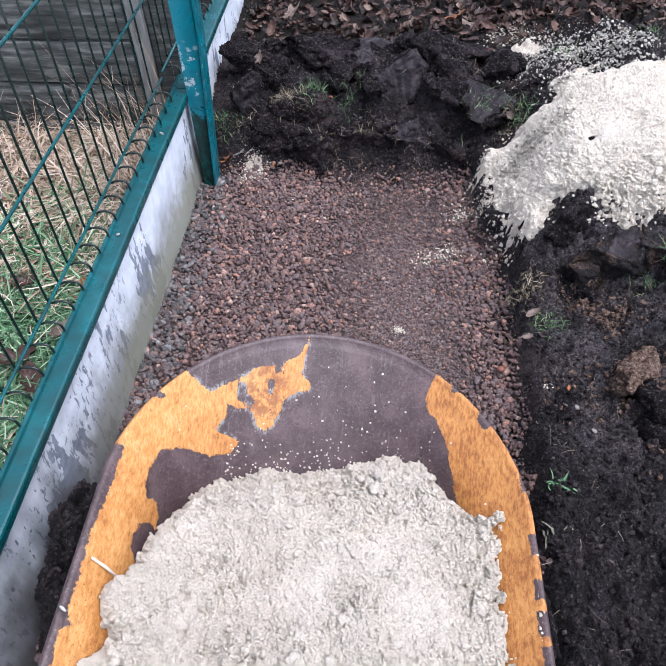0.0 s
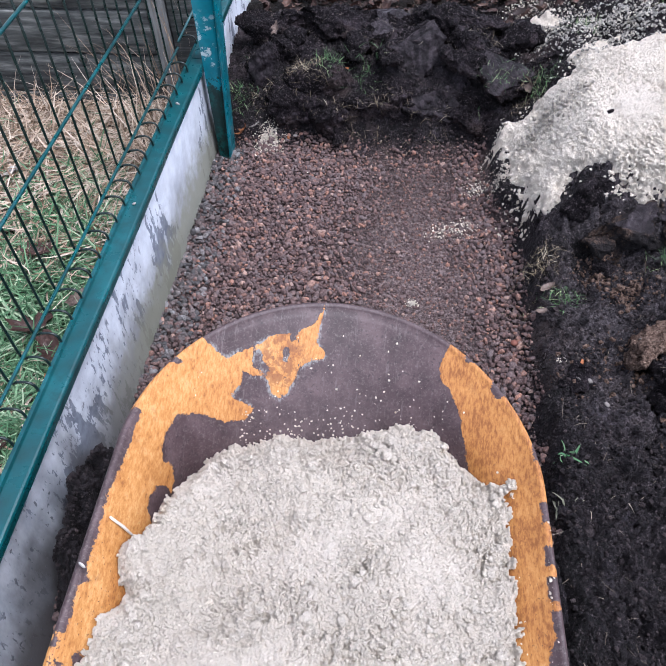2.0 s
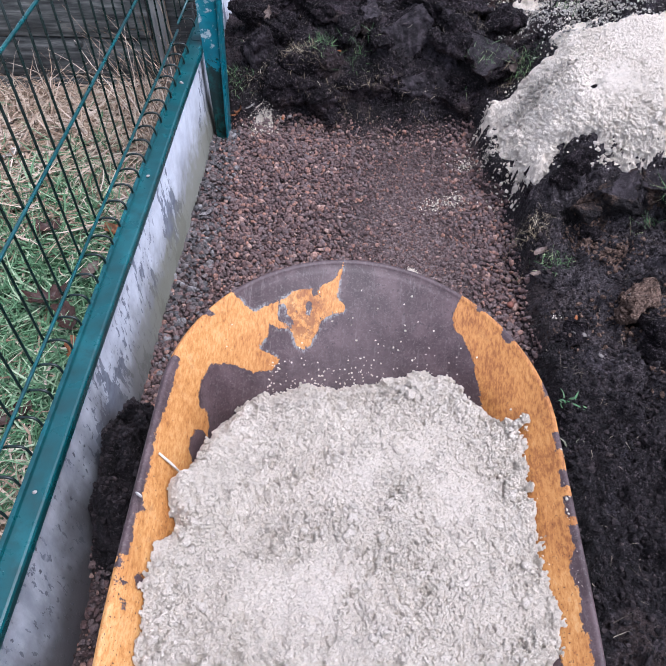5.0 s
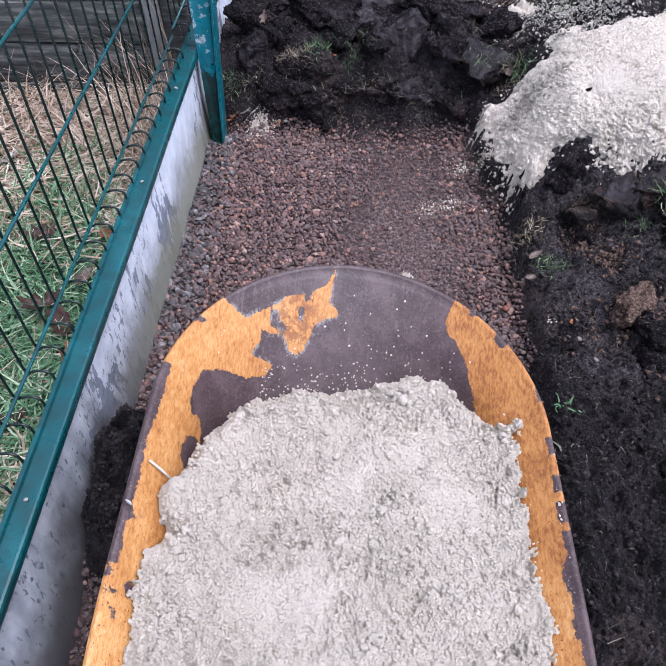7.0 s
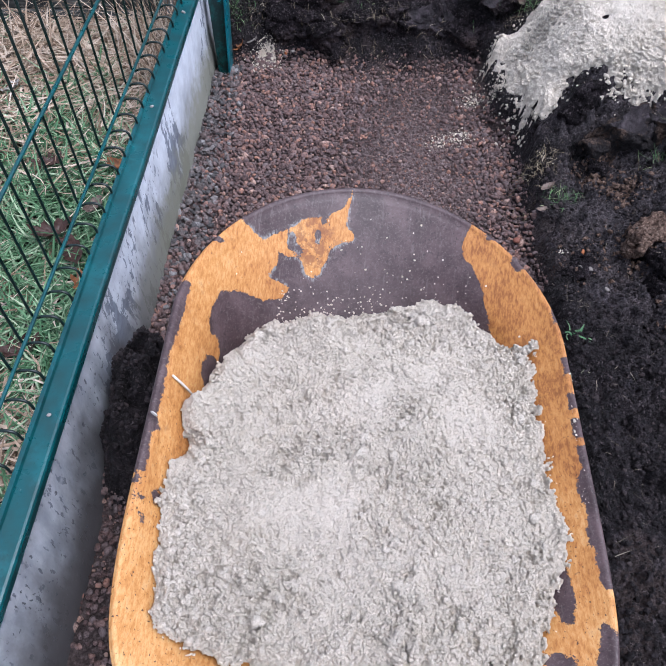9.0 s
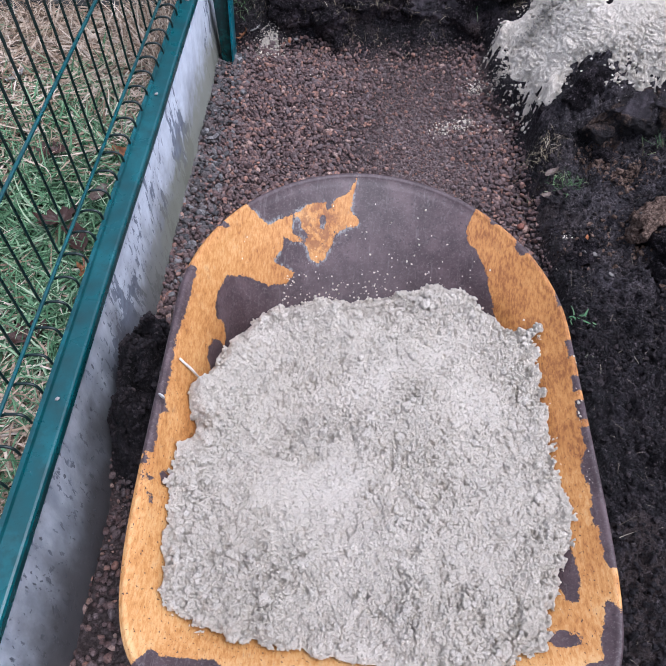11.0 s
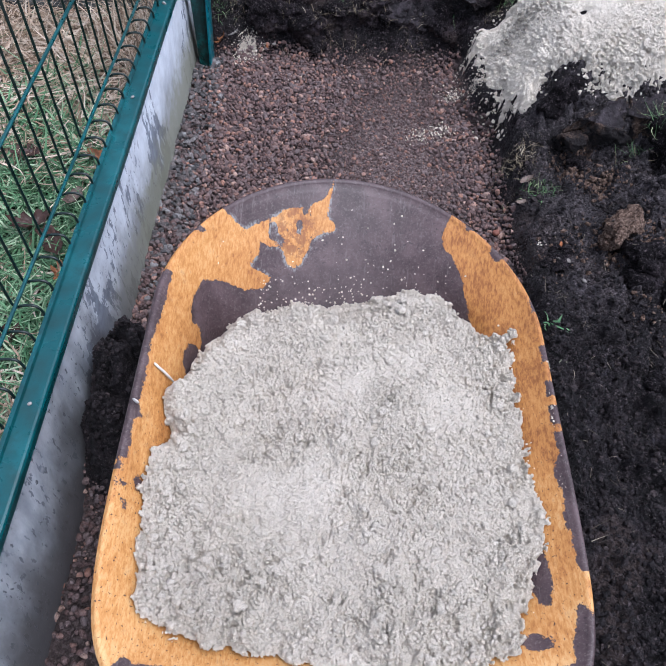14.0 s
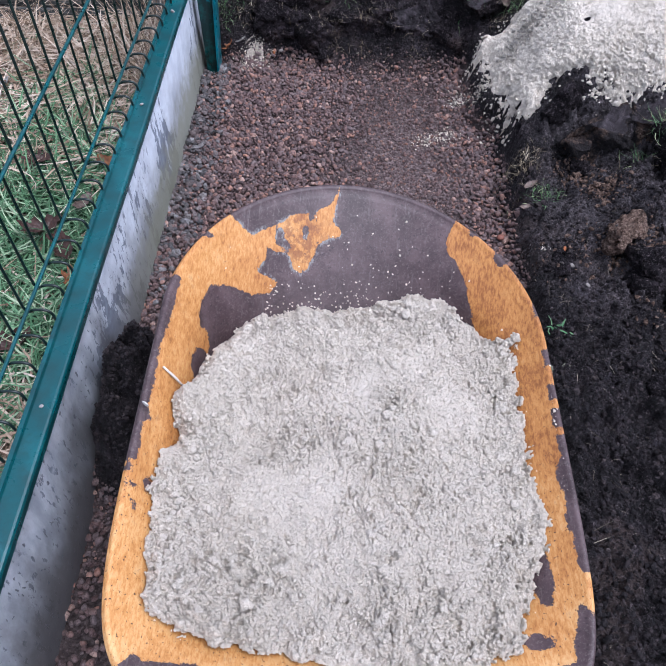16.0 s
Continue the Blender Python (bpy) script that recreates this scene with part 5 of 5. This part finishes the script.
def tray_specks():
    """Grains of sand that lie on the bare front of the tray."""
    rng = np.random.default_rng(55)
    lx, ly = rng.normal(0.03, 0.06, 1300), 0.275 - np.abs(rng.normal(0.17, 0.07, 1300))
    fx, fy = rng.uniform(-0.14, 0.17, 2200), 0.080 + np.abs(rng.normal(0, 0.032, 2200))
    lx, ly = np.concatenate([lx, fx]), np.concatenate([ly, fy])
    lx, ly = np.concatenate([lx, rng.uniform(-0.24, 0.20, 400)]), np.concatenate([ly, rng.uniform(0.0, 0.15, 400)])
    keep = within_plan(lx, ly, np.full(len(lx), 0.012))
    lx, ly = lx[keep], ly[keep]
    lo, hi = np.zeros(len(lx)), np.full(len(lx), 0.19)
    for _ in range(24):
        mid = (lo + hi) / 2
        inside = within_plan(lx, ly, mid)
        lo, hi = np.where(inside, mid, lo), np.where(inside, hi, mid)
    # dabs along the rolled rim
    rim = np.concatenate([rng.normal(-0.125, 0.025, 26), rng.normal(-0.225, 0.02, 8), rng.normal(-0.03, 0.03, 6)])
    lx, ly = np.concatenate([lx, 0.2785 + 0.0055 + 0.10 * rng.normal(0, 0.02, len(rim)) - 0.0285 * -rim]), np.concatenate([ly, rim])
    lo = np.concatenate([lo, np.full(len(rim), 0.0005)])
    size = 0.0005 + 0.0022 * rng.random(len(lx)) ** 4
    return stones(lx, ly, -lo + 0.0012 + size * 0.4, size, 56, 1, (0.6, 0.9), 0.15)


specks = part("sand_grains", mesh_of("sand_grains", *tray_specks(), flat=True), SAND, m=TRAY)
tagged(specks, "scattered pale sand grains on the bare tray", "sand", kind="stuff")

# ---------------------------------------------------------------- rest of the wheelbarrow
frame_line = ((-0.45, 0.20), (-0.2, 0.10), (0.3, 0.085), (0.46, 0.10))
for s in (-0.17, 0.07):
    part("frame_tube", tube([(s, y, z) for y, z in frame_line], 0.014, 10), STEEL, barrow)
    part("leg", tube([(s, -0.12, 0.09), (s, -0.16, 0.03), (s, -0.10, 0.0), (s, -0.02, 0.0), (s, 0.02, 0.08)], 0.011, 8), STEEL, barrow)
wheel = part("wheel", tube([(-0.16, 0.45, 0.118), (0.06, 0.45, 0.118)], 0.010, 8), STEEL, barrow, "small front wheel under the tray")
ring = [(-0.05, 0.45 + 0.085 * math.cos(a * math.pi / 16), 0.118 + 0.085 * math.sin(a * math.pi / 16)) for a in range(32)]
part("tyre", tube(ring, 0.030, 12, closed=True), RUBBER, wheel)
part("hub", tube([(-0.075, 0.45, 0.118), (-0.025, 0.45, 0.118)], 0.060, 20), STEEL, wheel)

# a pale twig lying against the tray's side
twig = part("twig", tube([(-0.312, 0.171, 0.3545), (-0.300, 0.169, 0.333), (-0.287, 0.164, 0.3105)], [0.0016, 0.0021, 0.0013], 7), TWIG)
tagged(twig, "short pale twig on the orange paint", "twig")
dab_v, dab_f = stones(np.array([0.0]), np.array([0.0]), np.array([0.0]), np.array([0.0055]), 8, 2, (0.3, 0.4))
dab = part("sand_lump", mesh_of("sand_lump", dab_v, dab_f), CHIP, m=pose(-0.3195, 0.102, 0.3705, 0, 8, 75))
tagged(dab, "white dab of dried sand on the tray rim", "sand")

# ---------------------------------------------------------------- behind the fence
def board_wall():
    """Old planks on edge behind the grass, with a pale upright at their end."""
    wall_ = thing("plank_wall", "dark weathered plank wall behind dry grass", "wall", (-1.2, 1.6, 0.0))
    rng = random.Random(4)
    edges = (-0.05, 0.052, 0.176, 0.298, 0.425, 0.55, 0.68)
    for n, (lo, hi) in enumerate(zip(edges, edges[1:])):
        bm = box(-2.0, -0.675, 1.585 + 0.004 * (n % 2), 1.615, lo + 0.003, hi - 0.003, 0.003, cuts=0)
        bmesh.ops.subdivide_edges(bm, edges=[e for e in bm.edges if abs(e.verts[0].co.x - e.verts[1].co.x) > 0.5], cuts=24, use_grid_fill=True)
        for v in bm.verts:
            v.co.z += 0.003 * noise.noise((v.co.x * 6, n * 3.1, 0)) + 0.0015 * noise.noise((v.co.x * 30, n * 3.1, v.co.z * 20))
            v.co.y += 0.003 * noise.noise((v.co.x * 4, n * 7.7, 5))
        part("plank", bm, BOARD, wall_)
    knot = tube([(-0.893, 1.590, 0.160), (-0.893, 1.583, 0.160)], [0.016, 0.010], 14)
    part("knot", knot, BOARD, wall_)
    part("upright", box(-0.668, -0.628, 1.58, 1.62, -0.05, 0.8, 0.004), GREY_WOOD, wall_, "pale grey upright board")
    part("upright", box(-0.626, -0.555, 1.60, 1.63, -0.05, 0.8, 0.004), BOARD, wall_, "dark upright board")
    return wall_


board_wall()


def blades(x, y, z, heading, length, pitch, bend, sway, width, seed, pieces=5):
    """Many curved blades in one mesh: strips that start at x, y, z, rise at pitch and droop by bend."""
    n = len(x)
    t = np.linspace(0, 1, pieces + 1)
    ang = pitch[:, None] - bend[:, None] * t[None]
    head = heading[:, None] + sway[:, None] * t[None]
    step = length[:, None] / pieces
    dx, dy, dz = np.cos(ang) * np.cos(head) * step, np.cos(ang) * np.sin(head) * step, np.sin(ang) * step
    px = x[:, None] + np.concatenate([np.zeros((n, 1)), np.cumsum(dx[:, :-1], 1)], 1)
    py = y[:, None] + np.concatenate([np.zeros((n, 1)), np.cumsum(dy[:, :-1], 1)], 1)
    pz = z[:, None] + np.concatenate([np.zeros((n, 1)), np.cumsum(dz[:, :-1], 1)], 1)
    w = width[:, None] * (1 - 0.85 * t[None] ** 2)
    sx, sy = -np.sin(head) * w, np.cos(head) * w
    fold = 0.35 * w
    left = np.stack([px + sx, py + sy, pz + fold], -1)
    mid = np.stack([px, py, pz], -1)
    right = np.stack([px - sx, py - sy, pz + fold], -1)
    verts = np.stack([left, mid, right], 2).reshape(-1, 3)
    faces = []
    row = np.arange(pieces)[:, None] * 3 + np.array([0, 1])[None]
    quad = np.stack([row, row + 1, row + 4, row + 3], -1).reshape(-1, 4)
    faces = quad[None] + (np.arange(n) * (pieces + 1) * 3)[:, None, None]
    return verts, faces.reshape(-1, 4)


def only(verts, faces, per, keep):
    """Keeps the blades (of per vertices each) for which keep(block of vertices) holds."""
    block = verts.reshape(-1, per, 3)
    ok = keep(block)
    f = faces.reshape(len(block), -1, 4)[ok]
    shift = np.cumsum(ok) - 1
    f = f - (np.flatnonzero(ok) * per)[:, None, None] + (shift[ok] * per)[:, None, None]
    return block[ok].reshape(-1, 3), f.reshape(-1, 4)


def green_share(x, y):
    return np.clip(1.1 * np.exp(-(((y - 0.70) / 0.30) ** 2)) + 0.45 * np.exp(-(((y - 0.2) / 0.3) ** 2)) + 0.35 * fbm(x * 4, y * 4, 91, 3), 0.03, 0.95)


def clear_of_fence(block):
    return (block[..., 0].max(1) < -0.5275) & (block[..., 1].max(1) < 1.59)


def lawn(green, count, seed):
    rng = np.random.default_rng(seed)
    x, y = rng.uniform(-1.45, -0.53, count), rng.uniform(-0.15, 1.58, count)
    share = green_share(x, y)
    keep = rng.random(count) < (share if green else 1 - 0.95 * share)
    x, y = x[keep], y[keep]
    n = len(x)
    z = ground_height(x, y) + rng.uniform(0.0, 0.038, n)
    length = rng.uniform(0.05, 0.11, n) if green else rng.uniform(0.06, 0.19, n)
    pitch = rng.normal(0.30, 0.25, n) if green else rng.normal(0.06, 0.14, n)
    bend = rng.normal(0.5, 0.4, n) if green else rng.normal(0.15, 0.25, n)
    width = rng.uniform(0.0014, 0.0027, n) if green else rng.uniform(0.0012, 0.0036, n)
    v, f = blades(x, y, z, rng.uniform(0, 2 * math.pi, n), length, pitch, bend, rng.normal(0, 0.6 if green else 1.2, n), width, seed)
    return only(v, f, 18, clear_of_fence)


def stems():
    """Tall dead stalks along the planks and by the post."""
    rng = np.random.default_rng(95)
    n = 640
    x, y = np.concatenate([rng.uniform(-1.3, -0.56, 300), rng.normal(-0.60, 0.035, 340)]), np.concatenate([rng.uniform(1.3, 1.57, 300), rng.uniform(1.2, 1.56, 340)])
    z = ground_height(x, y)
    v, f = blades(x, y, z, rng.uniform(0, 2 * math.pi, n), np.where(np.arange(n) < 300, rng.uniform(0.06, 0.26, n), rng.uniform(0.12, 0.42, n)), rng.uniform(0.5, 1.5, n), rng.normal(0.8, 0.9, n), rng.normal(0, 0.9, n), rng.uniform(0.0008, 0.0018, n), 95)
    return only(v, f, 18, clear_of_fence)


straw = part("dry_grass", mesh_of("dry_grass", *joined(lawn(False, 24000, 92), stems())), STRAW)
tagged(straw, "matted dry straw-coloured grass behind the fence", "grass", kind="stuff")
green = part("green_grass", mesh_of("green_grass", *lawn(True, 34000, 93)), GRASS)
tagged(green, "low green grass among the straw", "grass", kind="stuff")

# ---------------------------------------------------------------- leaves
def leaf_verts(rng, size, lobes, depth, curl):
    """A lobed leaf of two rings round its middle, curled and crumpled."""
    rim = 24
    a = np.linspace(0, 2 * math.pi, rim, endpoint=False)
    r = (0.62 + 0.38 * np.cos(a) ** 2) * (1 - depth * (0.5 + 0.5 * np.cos(lobes * a + rng.uniform(0, 6)))) * (1 + 0.08 * rng.normal(size=rim))
    out = [(0.0, 0.0, 0.0)]
    for k in (0.45, 0.75, 1.0):
        x, y = k * r * np.cos(a), 0.72 * k * r * np.sin(a)
        z = curl * (x * x * 0.6 + y * y * 1.5) + 0.07 * rng.normal(size=rim) * k - 0.10 * np.exp(-((y / 0.08) ** 2)) * k
        out += list(zip(x, y, z))
    return np.array(out) * size


def leaf_faces():
    rim = 24
    f = [(0, 1 + i, 1 + (i + 1) % rim) for i in range(rim)]
    for ring in (0, 1):
        for i in range(rim):
            a, b = 1 + ring * rim + i, 1 + ring * rim + (i + 1) % rim
            f += [(a, a + rim, b + rim), (a, b + rim, b)]
    return np.array(f)


LEAF_FACES = leaf_faces()


def litter():
    rng = np.random.default_rng(101)
    verts, faces, n = [], [], 0
    for i in range(4200):
        x, y = rng.uniform(-0.48, 1.15), 1.80 + 0.9 * rng.random() ** 1.3
        if y < 1.88 and rng.random() < 0.5:
            continue
        if x < -0.45 and y < 2.0:
            continue
        z = float(ground_height(np.array([x]), np.array([y]))[0]) + rng.uniform(0.0, 0.022)
        m = np.array(pose(0, 0, 0, rng.normal(0, 28), rng.normal(0, 28), rng.uniform(0, 360)))[:3, :3]
        v = leaf_verts(rng, 0.006 + 0.024 * rng.random() ** 2.2, rng.choice([5, 7, 9]), rng.uniform(0.1, 0.35), rng.uniform(-0.6, 1.3)) @ m.T + (x, y, z)
        verts.append(v)
        faces.append(LEAF_FACES + n)
        n += len(v)
    return np.concatenate(verts), np.concatenate(faces)


leaves = part("leaf_litter", mesh_of("leaf_litter", *litter()), LEAF)
tagged(leaves, "brown fallen leaves covering the ground behind the heap", "leaves", kind="stuff")

bpy.context.view_layer.update()
GRAPH = bpy.context.evaluated_depsgraph_get()


def top(x, y):
    """The height of whatever lies uppermost at x, y."""
    hit, place, normal, *_ = scene.ray_cast(GRAPH, Vector((x, y, 0.6 if x > -0.5 else 0.26)), Vector((0, 0, -1)))
    return place.z if hit else 0.0


PALE_LEAF = leaf_material("pale_brown_leaf", (0.0, (0.088, 0.060, 0.048)), (1.0, (0.150, 0.110, 0.090)))
RUST_LEAF = leaf_material("rust_brown_leaf", (0.0, (0.165, 0.05625, 0.01875)), (1.0, (0.21, 0.0825, 0.03)))
WHITE_LEAF = leaf_material("bleached_leaf", (0.0, (0.315, 0.3, 0.2775)), (1.0, (0.375, 0.36, 0.33)))


def leaf(x, y, size, turn, tilt, material, label, lobes=5, depth=0.3, curl=0.8, lift=0.006, z=None):
    rng = np.random.default_rng(int(abs(x * 7919 + y * 104729)))
    me = mesh_of("leaf", leaf_verts(rng, size, lobes, depth, curl), LEAF_FACES)
    ob = part("leaf", me, material, m=pose(x, y, (top(x, y) if z is None else z) + lift, tilt, 0.4 * tilt, turn))
    return tagged(ob, label, "leaf", "fallen leaves")


leaf(-0.315, 2.02, 0.055, 70, -15, PALE_LEAF, "large pale brown lobed leaf on the litter", 7, 0.4, 0.3, 0.03)
leaf(-0.352, 1.66, 0.030, 100, -30, PALE_LEAF, "pale brown leaf on the soil heap", 5, 0.4, 0.5, 0.012)
leaf(-0.29, 1.72, 0.026, 20, -20, PALE_LEAF, "pale brown leaf on the soil heap", 5, 0.3, 0.6, 0.012)
leaf(0.19, 1.98, 0.040, 30, -25, RUST_LEAF, "rust-orange leaf on the litter", 5, 0.3, 0.6, 0.03)
leaf(0.24, 1.93, 0.036, -20, -10, PALE_LEAF, "pale brown leaf on the litter", 5, 0.3, 0.5, 0.03)
leaf(-0.392, 1.455, 0.020, 40, -35, WHITE_LEAF, "bleached curled leaf beside the post", 3, 0.3, 0.7, 0.03)
leaf(-0.43, 1.46, 0.028, 80, -30, RUST_LEAF, "rust-brown leaf beside the post", 5, 0.3, 0.9, 0.012)
leaf(0.318, 1.475, 0.028, 110, -50, PALE_LEAF, "brown leaf hanging on a grassy clod", 3, 0.15, 0.9, 0.012)
leaf(0.328, 0.862, 0.020, 40, -10, PALE_LEAF, "small brown leaf on the bank", 3, 0.2, 0.6)
leaf(0.318, 0.82, 0.014, 10, 5, PALE_LEAF, "small brown leaf on the bank", 3, 0.2, 0.6)
leaf(0.61, 0.45, 0.018, 20, 5, PALE_LEAF, "small pale leaf on black soil", 3, 0.2, 0.6)
leaf(-0.727, 0.695, 0.050, 20, 5, LEAF, "curled brown oak leaf in the grass", 7, 0.3, 0.9, z=0.060)
leaf(-0.665, 0.640, 0.050, 120, -5, LEAF, "dark brown leaf in the grass", 7, 0.3, 0.8, z=0.060)
leaf(-0.983, 1.198, 0.034, 60, -10, WHITE_LEAF, "pale bleached leaf in the grass", 5, 0.3, 0.6, z=0.055)
leaf(-0.60, 0.86, 0.036, 200, -5, LEAF, "brown leaf under the fence", 7, 0.3, 0.9, z=0.055)
leaf(-0.64, 0.92, 0.032, 160, -10, RUST_LEAF, "rust-brown leaf in the grass", 5, 0.3, 0.8, z=0.055)
leaf(-0.80, 0.92, 0.040, 10, 0, LEAF, "brown leaf in the grass", 7, 0.3, 0.8, z=0.055)
leaf(-0.60, 0.46, 0.045, 80, 0, LEAF, "brown leaf under the fence", 7, 0.3, 0.8, z=0.058)
leaf(-0.59, 0.30, 0.040, 150, 0, RUST_LEAF, "rust-brown leaf under the fence", 7, 0.3, 0.8, z=0.055)
leaf(-0.70, 0.40, 0.045, 30, 0, LEAF, "dark brown leaf in the grass", 7, 0.3, 0.8, z=0.055)
leaf(-0.66, 0.78, 0.034, 250, -8, PALE_LEAF, "pale brown leaf in the grass", 7, 0.3, 0.6, z=0.058)
leaf(-0.90, 0.66, 0.040, 40, -6, PALE_LEAF, "pale brown leaf in the grass", 7, 0.3, 0.5, z=0.058)
leaf(-0.62, 0.55, 0.040, 300, 0, RUST_LEAF, "reddish-brown leaf under the fence", 7, 0.3, 0.8, z=0.058)

# ---------------------------------------------------------------- tufts and straws on the soil
def tuft(x, y, count, length, spread, material, label, seed, pitch=0.7, width=0.0007, name="grass_tuft", radius=0.019):
    rng = np.random.default_rng(seed)
    px, py = rng.normal(x, radius, count), rng.normal(y, radius * 0.7, count)
    z = np.array([top(a, b) for a, b in zip(px, py)]) - 0.002
    v, f = blades(px, py, z, rng.uniform(0, 2 * math.pi, count), (0.2 + 0.65 * rng.random(count) ** 1.5) * length, rng.normal(pitch, spread, count), rng.normal(0.35, 0.5, count), rng.normal(0, 0.9, count), rng.uniform(0.7, 1.3, count) * width, seed)
    ob = part(name, mesh_of(name, v, f), material)
    return tagged(ob, label, "grass", "grass tufts on the soil", "stuff")


TUFT_STRAW = blade_material("muted_straw", (0.0, (0.0525, 0.0375, 0.0225)), (0.5, (0.1425, 0.1125, 0.07125)), (0.85, (0.255, 0.2175, 0.15)), (1.0, (0.435, 0.39, 0.315)))
TUFTS = (
    (-0.19, 1.55, 46, 0.055, GRASS, "green and straw grass tuft on the heap"), (-0.27, 1.53, 50, 0.05, STRAW, "dry grass tuft on the heap"),
    (-0.10, 1.54, 36, 0.055, GRASS, "green grass tuft on the heap"), (-0.24, 1.51, 40, 0.05, STRAW, "dry roots on a turf clod"),
    (-0.14, 1.465, 30, 0.05, STRAW, "flattened dry grass at the heap's foot"), (-0.05, 1.46, 40, 0.05, STRAW, "flattened dry grass at the heap's foot"),
    (0.02, 1.462, 24, 0.05, STRAW, "flattened dry grass at the heap's foot"), (-0.44, 1.52, 40, 0.06, GRASS, "grass tuft beside the post"),
    (-0.39, 1.51, 36, 0.055, STRAW, "dry grass tuft beside the post"), (0.345, 1.49, 60, 0.07, GRASS, "fresh green grass tuft on a clod"),
    (0.315, 1.47, 24, 0.06, STRAW, "dry grass tuft on a clod"), (0.245, 1.485, 40, 0.045, GRASS, "small green grass tuft under a clod"),
    (0.10, 1.452, 20, 0.04, STRAW, "dry grass at the heap's foot"), (-0.25, 1.455, 18, 0.04, STRAW, "dry grass at the heap's foot"),
    (0.318, 0.925, 60, 0.045, STRAW, "dry grass tuft on the bank"), (0.335, 0.965, 40, 0.045, STRAW, "dry grass tuft on the bank"),
    (0.358, 0.850, 46, 0.05, GRASS, "green grass tuft on the bank"), (0.300, 0.858, 26, 0.04, STRAW, "dry grass tuft at the trench edge"),
    (0.575, 0.925, 30, 0.08, GRASS, "long grass blades on a clod"), (0.545, 0.90, 14, 0.06, STRAW, "long dry blades on a clod"),
    (0.60, 0.97, 24, 0.06, STRAW, "dry roots on a clod"), (0.21, 1.60, 20, 0.05, STRAW, "dry roots on a clod"), (0.45, 1.64, 24, 0.05, GRASS, "grass tuft behind the sand"),
    (0.70, 1.75, 40, 0.06, GRASS, "grass tuft behind the sand"), (0.80, 1.68, 50, 0.06, GRASS, "grass tuft behind the sand"), (0.62, 1.68, 30, 0.05, STRAW, "dry grass behind the sand"),
)
for n, (x, y, count, length, material, label) in enumerate(TUFTS):
    tuft(x, y, int(2.2 * count), length, 0.45, TUFT_STRAW if material is STRAW else TUFT_GREEN, label, 200 + n, 0.35 if material is STRAW else 0.6)
tuft(0.330, 0.470, 16, 0.038, 0.4, GRASS, "small green weed on black soil", 260, 0.4, 0.0020, "weed", 0.010)
tuft(0.322, 0.395, 10, 0.035, 0.3, blade_material("grey_weed", (0.0, (0.09, 0.0975, 0.0675)), (1.0, (0.1875, 0.1875, 0.1425))), "wilted grey weed on black soil", 261, 0.3, 0.0020, "weed", 0.010)


ROOT = blade_material("pale_roots", (0.0, (0.0525, 0.04125, 0.03)), (0.6, (0.1125, 0.09, 0.0675)), (1.0, (0.285, 0.2475, 0.195)))


def loose_straws():
    rng = np.random.default_rng(111)
    x = np.concatenate([rng.uniform(0.28, 0.8, 260), rng.uniform(-0.48, 0.4, 240)])
    y = np.concatenate([rng.uniform(-0.2, 1.05, 260), rng.uniform(1.42, 1.75, 240)])
    z = np.array([top(a, b) for a, b in zip(x, y)]) + 0.002
    n = len(x)
    return blades(x, y, z, rng.uniform(0, 2 * math.pi, n), 0.006 + 0.040 * rng.random(n) ** 2, rng.normal(0.05, 0.2, n), rng.normal(0.2, 0.3, n), rng.normal(0, 0.6, n), rng.uniform(0.0003, 0.0006, n), 111)


bits = part("loose_straw", mesh_of("loose_straw", *loose_straws()), ROOT)
tagged(bits, "short loose straws and roots on black soil", "straw", kind="stuff")


def chip(x, y, size, material, label, seed, flat=(0.3, 0.5)):
    v, f = stones(np.array([0.0]), np.array([0.0]), np.array([0.0]), np.array([size]), seed, 2, flat, 0.2)
    return tagged(part("chip", mesh_of("chip", v, f), material, m=pose(x, y, top(x, y) + size * 0.2, 5, 8, seed * 40)), label, "stone", "chips on the soil")


DULL = plain_material("dull_stone_chip", (0.15, 0.135, 0.125), 0.85)
BRICK = plain_material("orange_brick_chip", (0.315, 0.1125, 0.045), 0.8)
chip(0.414, 0.586, 0.0060, DULL, "pale stone chip on black soil", 61)
chip(0.339, 0.684, 0.0050, DULL, "pale stone chip on black soil", 62)
chip(0.350, 0.690, 0.0042, DULL, "pale stone chip on black soil", 63)
chip(0.376, 0.670, 0.0050, BRICK, "orange brick chip on black soil", 64)
chip(0.388, 0.633, 0.0055, DULL, "pale stone chip on black soil", 65)
chip(0.365, 0.630, 0.0050, DULL, "pale stone chip on black soil", 66)
chip(-0.305, 1.452, 0.0062, BRICK, "orange brick chip by the heap", 67)
chip(-0.286, 1.452, 0.0065, DULL, "pale pebble by the heap", 68)
chip(-0.148, 1.545, 0.0055, BRICK, "orange brick chip in the heap", 69)
chip(0.47, 0.69, 0.0040, DULL, "pale stone chip on black soil", 70)

# ---------------------------------------------------------------- rivets and chips on the rail and the post
for y, size in ((0.145, 0.0036), (0.853, 0.0048), (1.20, 0.0055)):
    v, f = stones(np.array([0.0]), np.array([0.0]), np.array([0.0]), np.array([size]), int(y * 100), 2, (0.4, 0.5), 0.08)
    part("rivet", mesh_of("rivet", v, f), RIVET, FENCE, "pale rivet head", m=pose_of(FENCE).inverted() @ pose(-0.500, y, 0.2755))
